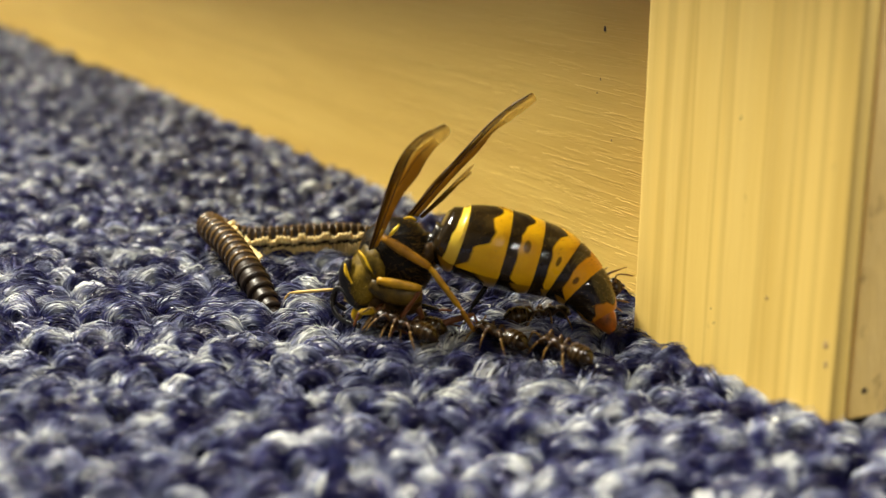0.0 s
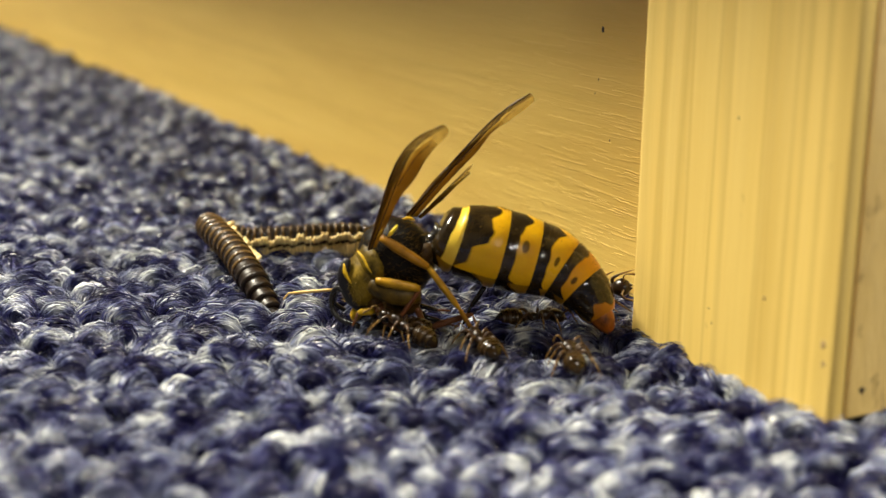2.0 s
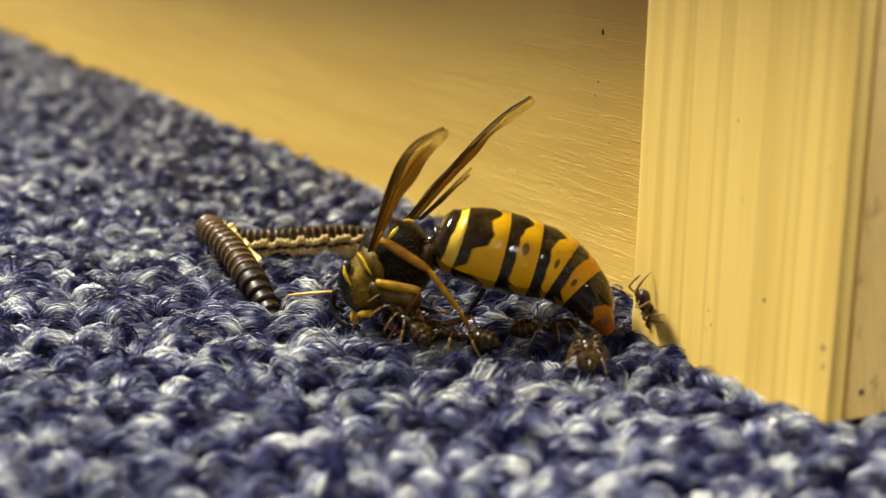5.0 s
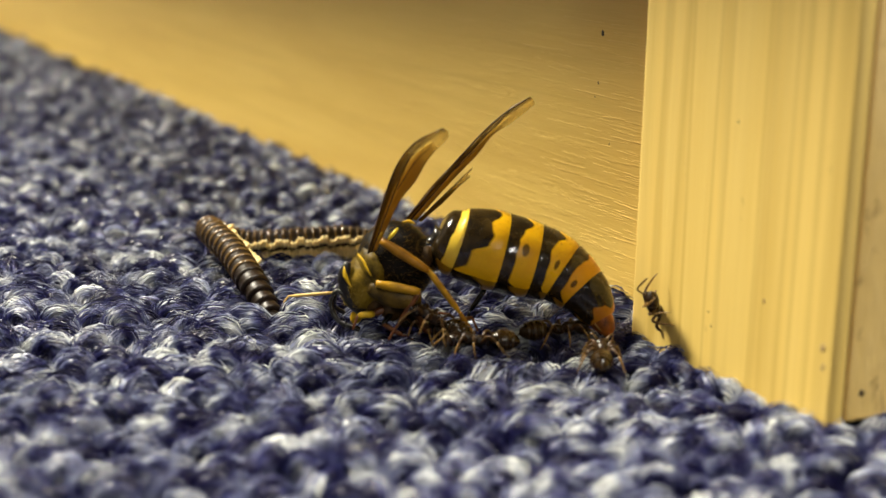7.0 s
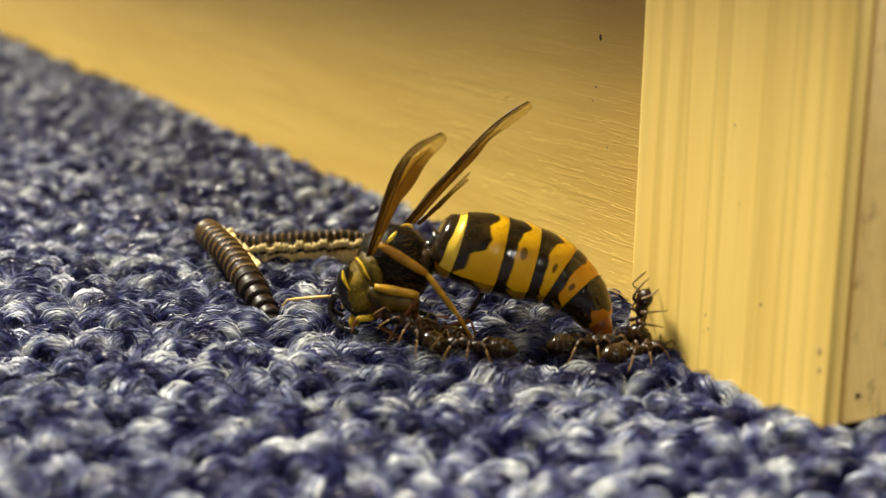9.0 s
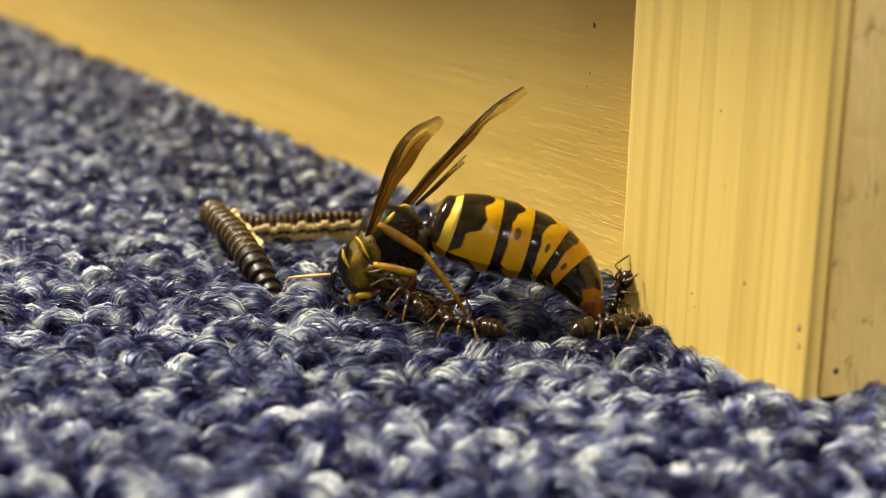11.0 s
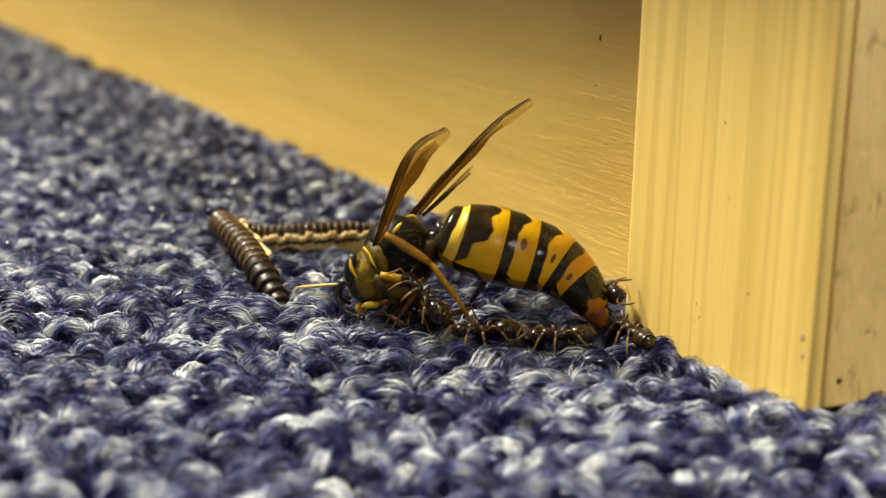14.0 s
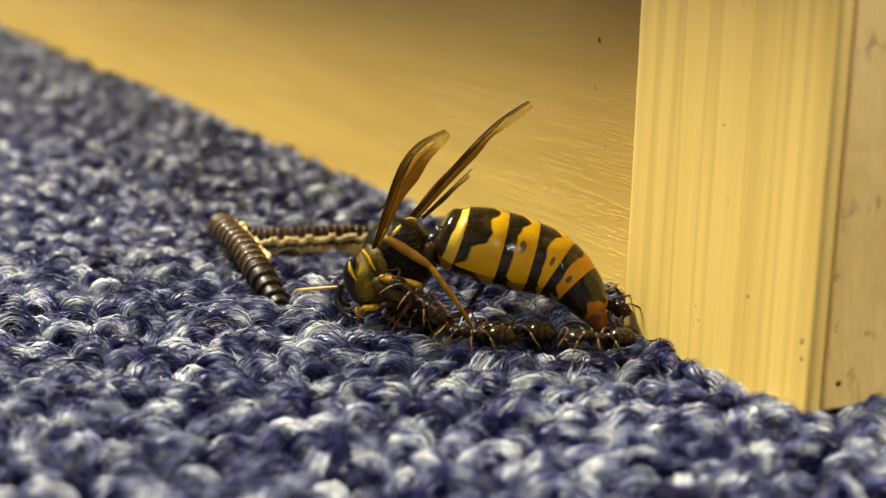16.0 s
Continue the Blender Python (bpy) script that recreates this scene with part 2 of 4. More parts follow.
M_MILLI_LEG = plain("millipede_leg", (0.74, 0.58, 0.26), 0.5, 0.4, 0.25)


# ---- mesh helpers, all in millimetres ----
def raw(verts, faces, uvs=None, smooth=True):
    me = bpy.data.meshes.new("mesh")
    me.from_pydata((np.asarray(verts, float) * MM).tolist(), [], faces)
    if smooth:
        me.polygons.foreach_set("use_smooth", [True] * len(me.polygons))
    if uvs is not None:
        layer = me.uv_layers.new(name="UVMap")
        flat = [c for f in faces for k in f for c in uvs[k]]
        layer.data.foreach_set("uv", flat)
    me.update()
    return me


def part(name, geo, material, parent=None, label="", smooth=True, at=None):
    """One mesh object from (vertices, faces[, map]) in millimetres, under a thing or a part."""
    me = geo if isinstance(geo, bpy.types.Mesh) else raw(geo[0], geo[1], geo[2] if len(geo) > 2 else None, smooth)
    if not me.materials:
        me.materials.append(material)
    ob = new(name, me)
    if at is not None:
        ob.matrix_basis = at
    if parent is not None:
        ob.parent = parent
    return tagged(ob, label) if label else ob


def thing(name, place, label, category, group="", kind=""):
    ob = new(name)
    ob.empty_display_size = 0.002
    ob.matrix_basis = place
    return tagged(ob, label, category, group, kind)


def spline(points, n):
    """A smooth line through the points, n of them, Catmull-Rom."""
    p = np.asarray(points, float)
    p = np.vstack([2 * p[0] - p[1], p, 2 * p[-1] - p[-2]])
    out = []
    segs = len(p) - 3
    for k in range(n):
        s = k / (n - 1) * segs
        i = min(int(s), segs - 1)
        t = s - i
        a, b, c, d = p[i:i + 4]
        out.append(0.5 * (2 * b + (c - a) * t + (2 * a - 5 * b + 4 * c - d) * t * t + (3 * b - a - 3 * c + d) * t ** 3))
    return np.array(out)


def frames(path, up=(0, 0, 1)):
    p = np.asarray(path, float)
    t = np.gradient(p, axis=0)
    t /= np.linalg.norm(t, axis=1)[:, None]
    side = np.cross(t, np.asarray(up, float))
    bad = np.linalg.norm(side, axis=1) < 1e-6
    side[bad] = (0, 1, 0)
    side /= np.linalg.norm(side, axis=1)[:, None]
    return t, side, np.cross(side, t)


def tube(path, radii, sides=8, up=(0, 0, 1), flat=1.0, arc=(0.0, 1.0), cap=True):
    """A tube along path. flat: its width over its height; arc: which part of the round is built, 0.5 is the top."""
    p = np.asarray(path, float)
    r = np.broadcast_to(np.asarray(radii, float), (len(p),))
    t, s, u = frames(p, up)
    whole = arc == (0.0, 1.0)
    cols = sides if whole else sides + 1
    v, uv = [], []
    for i in range(len(p)):
        for k in range(cols):
            f = arc[0] + (arc[1] - arc[0]) * k / sides
            a = 2 * math.pi * (f - 0.5)
            v.append(p[i] + r[i] * (math.cos(a) * u[i] + math.sin(a) * flat * s[i]))
            uv.append((i / (len(p) - 1), f))
    faces = []
    for i in range(len(p) - 1):
        for k in range(sides):
            j = (k + 1) % cols if whole else k + 1
            faces.append((i * cols + k, i * cols + j, (i + 1) * cols + j, (i + 1) * cols + k))
    if cap and whole:
        faces.append(tuple(range(cols - 1, -1, -1)))
        faces.append(tuple(range((len(p) - 1) * cols, len(p) * cols)))
    return np.array(v), faces, uv


def blob(centre, radii, turn=(0, 0, 0), rows=14, cols=20, power=1.0, lumps=0.0, seed=0, span=None):
    """An ellipsoid, or with span (from, to, from, to in degrees: latitude, longitude) a patch of one."""
    e = Euler([radians(a) for a in turn]).to_matrix()
    v, faces = [], []
    la0, la1, lo0, lo1 = span if span else (-90, 90, 0, 360)
    wrap = span is None
    n = cols if wrap else cols + 1
    for i in range(rows + 1):
        la = radians(la0 + (la1 - la0) * i / rows)
        for k in range(n):
            lo = radians(lo0 + (lo1 - lo0) * k / cols)
            d = Vector((math.cos(la) * math.cos(lo), math.cos(la) * math.sin(lo), math.sin(la)))
            q = Vector([math.copysign(abs(c) ** power, c) * r for c, r in zip(d, radii)])
            if lumps:
                q *= 1 + lumps * noise.noise(d * 3.0 + Vector((seed, 0, 0)))
            v.append(Vector(centre) + e @ q)
    for i in range(rows):
        for k in range(cols):
            j = (k + 1) % n if wrap else k + 1
            faces.append((i * n + k, i * n + j, (i + 1) * n + j, (i + 1) * n + k))
    return np.array([tuple(q) for q in v]), faces


def join(*geos):
    v, f, o = [], [], 0
    for g in geos:
        v.append(np.asarray(g[0]))
        f += [tuple(k + o for k in q) for q in g[1]]
        o += len(g[0])
    return np.vstack(v), f


def box(x0, x1, y0, y1, z0, z1, bevel=0.4, steps=2):
    bm = bmesh.new()
    bmesh.ops.create_cube(bm, size=1)
    for q in bm.verts:
        q.co = ((x0 + x1) / 2 + q.co.x * (x1 - x0), (y0 + y1) / 2 + q.co.y * (y1 - y0), (z0 + z1) / 2 + q.co.z * (z1 - z0))
    if bevel:
        bmesh.ops.bevel(bm, geom=bm.edges[:], offset=bevel, segments=steps, profile=0.5, affect="EDGES")
    bm.verts.index_update()
    g = (np.array([tuple(q.co) for q in bm.verts]), [tuple(q.index for q in f.verts) for f in bm.faces])
    bm.free()
    return g


# ---- the wooden cabinet base: a frame whose x runs along its foot towards the viewer, y into the wood ----
NX, NY = 0.884, 0.467
WX, WY = 0.467, -0.884
WOOD = Matrix(((WX, NX, 0, 0), (WY, NY, 0, 0), (0, 0, 1, 0), (0, 0, 0, 1)))
BOARD_N, POST_N, POST_A, POST_B = 50.4, 46.1, -64.35, -47.9


def in_wood(a, n, z):
    return np.array((a * WX + n * NX, a * WY + n * NY, z))


def cabinet():
    c = thing("wooden_cabinet", WOOD, "pale pine cabinet base standing on blue carpet", "cabinet")
    # the post is sawn from a strip and a wider core, with an open joint near its corner
    part("plinth_board", box(-900, POST_A + 1, BOARD_N, BOARD_N + 18, -2.5, 95, 0.5), M_BOARD, c, "rough sawn pine plinth board", smooth=False)
    part("post_strip", box(POST_A, POST_B, POST_N, POST_N + 0.92, -2.5, 95, 0.42, 6), M_POST, c, "pine post face with upright growth lines", smooth=False)
    part("joint", box(POST_A + 0.6, POST_B - 0.25, POST_N + 0.85, POST_N + 1.0, -2.5, 95, 0), M_CRACK, c, "dark open glue joint", smooth=False)
    part("post_core", box(POST_A + 0.1, POST_B - 0.02, POST_N + 0.96, POST_N + 60, 0.3, 95, 0.15), M_END, c, "duller grainy side of the pine post", smooth=False)
    # unseen panel above, added to cast soft shade on the upper board
    part("overhang", box(-900, POST_B + 1, 35.7, 140, 42, 60, 0.8), M_BOARD, c, "unseen pine panel added to shade the upper plinth", smooth=False)

    def speck(a, n, z, r, mat, name="speck", flat_axis=1, seed=0, label=""):
        rad = [r, r, r * 1.25] if flat_axis else [r, r * 1.3, r * 1.1]
        rad[flat_axis] = 0.012
        part(name, blob((a, n, z), rad, (0, 0, 0), 10, 16, 1.0, 0.7, seed * 3.7), mat, c, label)

    speck(-74.63, BOARD_N, 16.1, 0.14, M_SPECK, "pin_hole", label="tiny dark hole in the board")
    speck(-75.2, BOARD_N, 12.1, 0.06, M_STAIN, seed=3)
    speck(-73.4, BOARD_N, 9.4, 0.06, M_SPECK, seed=4)
    speck(-74.9, BOARD_N, 13.0, 0.07, M_STAIN, seed=5)
    speck(-55.99, POST_N, 13.6, 0.06, M_SPECK, seed=6)
    speck(-53.14, POST_N, 5.07, 0.09, M_STAIN, seed=7)
    speck(-57.4, POST_N, 3.4, 0.06, M_STAIN, seed=8)
    speck(-57.1, POST_N, 2.7, 0.06, M_STAIN, seed=9)
    speck(-48.8, POST_N, 3.92, 0.17, M_SMUDGE, "dent", seed=10)
    speck(-48.7, POST_N, 3.00, 0.13, M_SMUDGE, "dent", seed=11)
    speck(POST_B, 47.9, 1.7, 0.12, M_SPECK, "dent", 0, 12, "dark dent in the side of the post")
    # coarse torn lines where the board meets the post
    torn = random.Random(9)
    for k in range(36):
        a, z = POST_A - abs(torn.gauss(0, 4.5)), torn.uniform(0.3, 10)
        w = torn.uniform(3.0, 9.0)
        steps = max(4, int(w / 0.5))
        line = [(a - w * q / steps, BOARD_N + 0.02, z + torn.gauss(0, 0.02)) for q in range(steps + 1)]
        part("saw_ridge", tube(line, [0.01] + [torn.uniform(0.03, 0.065) for _ in range(steps - 1)] + [0.01], 6, flat=0.7), M_BOARD, c)
    # raised saw lines run level along the rough face of the board, densest near the post
    rng = random.Random(5)
    for k in range(150):
        a, z = -64.2 - abs(rng.gauss(0, 11)), rng.uniform(0.4, 17)
        w = rng.uniform(0.8, 6.0)
        steps = max(4, int(w / 0.45))
        th = rng.uniform(0.022, 0.055)
        drift = rng.uniform(-0.02, 0.02)
        pts = [(a - w * q / steps, BOARD_N + 0.012, z + drift * q + rng.gauss(0, 0.016)) for q in range(steps + 1)]
        radii = [0.01] + [th * rng.uniform(0.6, 1.05) for _ in range(steps - 1)] + [0.01]
        part("saw_ridge", tube(pts, radii, 6, flat=0.8), M_BOARD, c)
    return c


# ---- carpet ----
def yarn_loop(rng, strands, segs, sides, fluff):
    """Arrays of one loop of twisted yarn that arches along x, its crown near z = 0."""
    verts, quads, count = [], [], 0

    def add(path, r, n):
        nonlocal count
        p = np.asarray(path)
        t, s, u = frames(p, (0.0, 1.0, 0.05))
        a = np.arange(n) * 2 * np.pi / n
        rr = np.broadcast_to(r, (len(p),))
        ring = p[:, None] + rr[:, None, None] * (np.cos(a)[None, :, None] * u[:, None] + np.sin(a)[None, :, None] * s[:, None])
        verts.append(ring.reshape(-1, 3))
        i, k = np.meshgrid(np.arange(len(p) - 1), np.arange(n), indexing="ij")
        j = (k + 1) % n
        q = np.stack([i * n + k, i * n + j, (i + 1) * n + j, (i + 1) * n + k], -1).reshape(-1, 4) + count
        quads.append(q)
        count += len(p) * n

    w, h = 0.95 * rng.uniform(0.85, 1.15), 0.80 * rng.uniform(0.85, 1.15)
    fat = 0.57 * rng.uniform(0.9, 1.12)
    lean = rng.uniform(-0.25, 0.25)
    ang = np.radians(np.linspace(-118, 118, segs + 1))

    def line(phi, rad, twist, a=ang):
        f = phi + twist * a
        er = np.stack([np.sin(a), np.zeros_like(a), np.cos(a)], 1)
        c = np.stack([w * np.sin(a), lean * np.cos(a), h * (np.cos(a) - 1) - fat], 1)
        rough = np.array([[rng.gauss(0, 0.042) for _ in range(3)] for _ in a])
        return c + er * (rad * np.cos(f))[:, None] + np.array((0, 1, 0)) * (rad * 1.15 * np.sin(f))[:, None] + rough

    add(line(0, np.zeros(segs + 1), 0), fat * 0.62, 6)
    twist = rng.uniform(0.35, 0.9) * rng.choice((1, 1, -1))
    for k in range(strands):
        phi = 2 * np.pi * k / strands + rng.uniform(-0.3, 0.3)
        rad = fat * (0.88 + rng.uniform(-0.22, 0.24)) + rng.uniform(0.03, 0.13) * np.sin(ang * rng.uniform(2, 5) + rng.uniform(0, 6))
        add(line(phi, rad, twist + rng.uniform(-0.25, 0.25)), rng.uniform(0.030, 0.054) * max(1.0, 15.0 / strands), sides)
    for k in range(fluff):
        a0 = rng.uniform(-1.6, 0.6)
        a = np.linspace(a0, a0 + rng.uniform(0.7, 1.6), 6)
        rad = fat * (1.0 + 0.55 * rng.random() * np.sin(np.linspace(0, np.pi * rng.uniform(0.6, 1.0), 6)))
        add(line(rng.uniform(0, 6.28), rad, rng.uniform(-1.6, 2.2), a), rng.uniform(0.014, 0.032), 3)
    return np.vstack(verts), np.vstack(quads)


def fast_mesh(name, v, q):
    me = bpy.data.meshes.new(name)
    v, q = np.asarray(v, np.float32) * MM, np.asarray(q, np.int32)
    me.vertices.add(len(v))
    me.vertices.foreach_set("co", v.ravel())
    me.loops.add(q.size)
    me.loops.foreach_set("vertex_index", q.ravel())
    me.polygons.add(len(q))
    me.polygons.foreach_set("loop_start", np.arange(0, q.size, 4, dtype=np.int32))
    me.polygons.foreach_set("use_smooth", np.ones(len(q), bool))
    me.update(calc_edges=True)
    me.materials.append(M_FIBRE)
    return me


def on_carpet(x, y):
    """Whether carpet, not wood, is at this place, with room for a loop."""
    a, n = x * WX + y * WY, x * NX + y * NY
    if a > POST_B + 0.7:
        return True
    if a > POST_A - 0.7:
        return n < POST_N - 0.75
    return n < BOARD_N - 0.75


def carpet():
    rng = random.Random(11)
    g = np.random.default_rng(11)
    sheet = box(-2300, 2300, -2300, 2300, -8, -2.2, 0)
    c = part("carpet", sheet, M_BACK, None, smooth=False)
    tagged(c, "mottled blue and grey loop pile carpet", "carpet", kind="structure")
    near = [yarn_loop(rng, 30, 9, 3, 12) for _ in range(12)]
    far = [yarn_loop(rng, 15, 6, 3, 3) for _ in range(8)]
    distant = [yarn_loop(rng, 9, 5, 3, 2) for _ in range(6)]
    shared = [fast_mesh("yarn_loop", *q) for q in near]
    turn = radians(8)
    ct, st = math.cos(turn), math.sin(turn)
    placed = []
    for i in range(-82, 70):
        for j in range(0, 215):
            gx = (i + 0.5 * (j % 2)) * 2.28 + rng.uniform(-0.38, 0.38)
            gy = 20 + j * 1.66 + rng.uniform(-0.32, 0.32)
            x, y = gx * ct - (gy - 80) * st, gx * st + (gy - 80) * ct + 80
            if not (36 < y < 290 and -0.345 * y - 9 < x < 0.33 * y + 6 and on_carpet(x, y)):
                continue
            placed.append((x, y, rng.gauss(0.3, 0.24), rng.gauss(0, 11), rng.gauss(0, 9), rng.gauss(4, 27), rng.uniform(0.80, 1.02)))
    # a closer row is pressed against the foot of the wood
    a = -190.0
    while a < POST_B + 0.4:
        n = (POST_N if a > POST_A - 0.3 else BOARD_N) - rng.uniform(0.3, 0.8)
        p = in_wood(a, n, 0)
        placed.append((p[0], p[1], rng.gauss(0.4, 0.15), rng.gauss(0, 12), rng.gauss(0, 12), rng.gauss(-62, 25), rng.uniform(0.75, 0.95)))
        a += rng.uniform(1.4, 2.1)
    for k in range(14):
        p = in_wood(POST_B + rng.uniform(0.3, 0.8), POST_N + k * 1.3, 0)
        placed.append((p[0], p[1], rng.gauss(0.45, 0.15), rng.gauss(0, 12), rng.gauss(0, 12), rng.gauss(28, 25), rng.uniform(0.7, 0.9)))
    # the patch round the wasp is made of single loops, the rest is one mass
    placed.sort(key=lambda p: (p[0] - 2) ** 2 + (0.8 * (p[1] - 74)) ** 2)
    single, rest = placed[:300], placed[300:]
    for k, (x, y, z, a, b, r, s) in enumerate(single):
        ob = new("yarn_loop", shared[k * 7 % 12])
        ob.matrix_basis = pose(x * MM, y * MM, z * MM, a, b, r) @ Matrix.Scale(s, 4)
        ob.parent = c
    vs, qs, o = [], [], 0
    for x, y, z, a, b, r, s in rest:
        v, q = rng.choice(near if y < 99 else far if y < 170 else distant)
        m = np.array((pose(0, 0, 0, a, b, r) @ Matrix.Scale(s, 4)).to_3x3())
        vs.append(v @ m.T + (x, y, z))
        qs.append(q + o)
        o += len(v)
    pile = new("pile", fast_mesh("pile", np.vstack(vs), np.vstack(qs)))
    pile.parent = c
    tagged(pile, "loop pile of blue, navy and grey yarn", kind="stuff")
    return c


# ---- the wasp: x along its body to the tail, y away from the viewer, z up ----
def wasp():
    w = thing("wasp", pose(0, 79 * MM, 0), "dead yellow and black wasp lying hunched on the carpet", "wasp")

    # abdomen
    n = 65
    axis = spline([(-0.21, 0, 5.83), (0.88, 0, 5.25), (2.73, 0, 4.84), (4.32, 0, 4.44), (6.09, -0.05, 3.95), (7.2, -0.3, 3.33),
                   (8.15, -0.7, 2.5), (8.85, -1.1, 1.5), (9.35, -1.4, 0.75)], n)
    rad = np.interp(np.linspace(0, 8, n), range(9), (1.42, 1.98, 2.24, 2.2, 1.98, 1.72, 1.42, 1.0, 0.45))
    up = (0.25, -0.28, 1.0)
    YEL, ORA = (0.76, 0.44, 0.006), (0.70, 0.34, 0.005)
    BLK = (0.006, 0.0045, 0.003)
    rings = (
        (0.00, 1.05, [(0, 0.40), (0.3, 0.45), (0.55, 0.6), (1, 0.8)], None, (0.86, 0.62, 0.06), 0.0),
        (1.00, 2.42, [(0, 0.76), (0.13, 0.60), (0.22, 0.67), (0.30, 0.60), (0.38, 0.30), (0.50, 0.25), (0.60, 0.06), (0.75, 0.2)], None, YEL, 0.3),
        (2.30, 3.50, [(0, 0.70), (0.12, 0.50), (0.2, 0.40), (0.54, 0.40), (0.66, 0.8)], (0.62, 0.27, 0.055), YEL, 0.25),
        (3.40, 4.60, [(0, 0.62), (0.1, 0.42), (0.2, 0.36), (0.54, 0.44), (0.66, 0.9)], (0.66, 0.30, 0.05), YEL, 0.0),
        (4.50, 5.75, [(0, 0.55), (0.1, 0.46), (0.2, 0.42), (0.46, 0.50), (0.62, 0.95)], (0.72, 0.33, 0.05), ORA, 0.0),
        (5.60, 7.35, [(0, 0.86), (0.16, 0.70), (0.3, 0.62), (0.42, 0.9), (0.6, 0.98), (1, 1.0)], None, (0.42, 0.17, 0.008), 0.2),
    )
    for k, (a, b, edge, spot, yellow, brown) in enumerate(rings):
        i0, i1 = a / 8 * (n - 1), b / 8 * (n - 1)
        idx = np.linspace(i0, i1, 12)
        path = np.stack([np.interp(idx, range(n), axis[:, c]) for c in range(3)], 1)
        s = np.linspace(0, 1, 12)
        swell = 0.02 + 0.05 * np.sin(np.clip(s, 0, 1) * math.pi * 0.9) ** 0.5
        r = np.interp(idx, range(n), rad) + np.where(s < 0.08, -0.05, swell)
        r[-1] -= 0.05
        if k == 0:
            r[:3] *= (0.86, 0.97, 1.0)
        mat = tergite_material("tergite", yellow, BLK, edge, spot, 0.05, brown)
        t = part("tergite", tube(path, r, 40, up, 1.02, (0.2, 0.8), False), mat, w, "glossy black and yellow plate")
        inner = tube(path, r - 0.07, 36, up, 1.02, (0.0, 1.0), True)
        # belly shade is painted in: dulled yellow, running to black underneath
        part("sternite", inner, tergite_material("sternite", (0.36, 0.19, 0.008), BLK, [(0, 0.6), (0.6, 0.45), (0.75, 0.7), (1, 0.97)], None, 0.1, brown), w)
    tip = tube(spline([(8.85, -1.1, 1.6), (9.1, -1.25, 1.15), (9.35, -1.4, 0.7), (9.5, -1.5, 0.25)], 8), (0.6, 0.64, 0.66, 0.63, 0.56, 0.45, 0.3, 0.06), 20, up)
    part("tail_tip", tip, M_ORANGE, w, "rusty orange last segment")

    # thorax, waist and head
    part("thorax", blob((-2.55, 0.1, 4.1), (2.15, 2.0, 2.3), (0, -28, 0), 22, 30, 1.0, 0.05, 2), M_THORAX, w, "hairy brownish black thorax")
    part("pronotum", blob((-3.75, -0.3, 3.95), (0.95, 1.72, 1.3), (0, -20, 8), 16, 22, 1.0, 0.08, 6), M_HEAD, w, "olive-brown hairy collar")
    part("propodeum", blob((-0.95, -0.75, 4.55), (0.55, 0.6, 0.7), (0, 30, 0), 10, 14, 1.0, 0.1, 9), M_COXA, w)
    part("waist", tube(spline([(-1.2, 0, 4.7), (-0.5, 0, 5.1), (0.1, 0, 5.55)], 6), (1.1, 0.75, 0.55, 0.5, 0.6, 0.85), 16), M_BLACK, w)
    part("head", blob((-4.35, -0.15, 2.95), (1.18, 1.6, 1.78), (0, 22, 12), 22, 28, 1.0, 0.05, 4), M_HEAD, w, "dark olive face bent down to the carpet")
    part("eye", tube(spline([(-5.22, -0.75, 4.2), (-5.42, -0.85, 3.6), (-5.36, -0.9, 2.9), (-5.06, -0.98, 2.15), (-4.5, -0.95, 1.5), (-3.95, -0.85, 1.2)], 20), 0.42 * np.sin(np.linspace(0.25, 3.0, 20)) ** 0.6, 14, (0, 1, 0)), M_EYE, w, "black kidney-shaped eye")
    part("eye", blob((-5.0, 0.85, 2.95), (0.5, 0.45, 1.05), (-10, 20, -15), 14, 18), M_EYE, w)
    part("eye_margin", tube(spline([(-5.42, -1.22, 4.05), (-5.36, -1.4, 3.65), (-5.2, -1.5, 3.3), (-4.98, -1.58, 2.98)], 9), (0.03, 0.07, 0.10, 0.12, 0.12, 0.10, 0.08, 0.05, 0.02), 7), M_YELLOW, w, "bright yellow stripe beside the eye")
    part("mandible", blob((-4.75, -0.75, 1.05), (0.35, 0.3, 0.5), (0, 20, 0), 8, 12), M_YELLOW, w)
    marks = (
        ("collar_stripe", [(-4.7, -1.0, 4.75), (-4.35, -1.5, 4.5), (-4.08, -1.78, 4.05), (-3.84, -1.92, 3.7)], 0.08),
        ("collar_stripe", [(-3.6, -1.7, 5.72), (-3.42, -1.66, 5.98), (-3.24, -1.55, 6.18)], 0.08),
        ("shoulder_mark", [(-2.98, -1.72, 5.74), (-2.70, -1.66, 6.06), (-2.42, -1.5, 6.38)], 0.11),
        ("hind_mark", [(-2.2, -0.7, 6.52), (-1.85, -0.65, 6.58), (-1.5, -0.7, 6.45)], 0.09),
    )
    for name, pts, r in marks:
        part(name, tube(spline(pts, 7), (r * 0.3, r * 0.8, r, r, r, r * 0.8, r * 0.3), 8), M_LEMON if name == "shoulder_mark" else M_YELLOW, w)

    # legs: femur, then tibia and tarsus as its pieces
    def leg(pts, radii, mats, label=""):
        femur = part("leg", tube(spline(pts[:2], 8), np.interp(np.linspace(0, 1, 8), (0, 0.35, 0.8, 1), (radii[0] * 0.7, radii[0], radii[0] * 0.85, radii[0] * 0.6)), 10), mats[0], w, label)
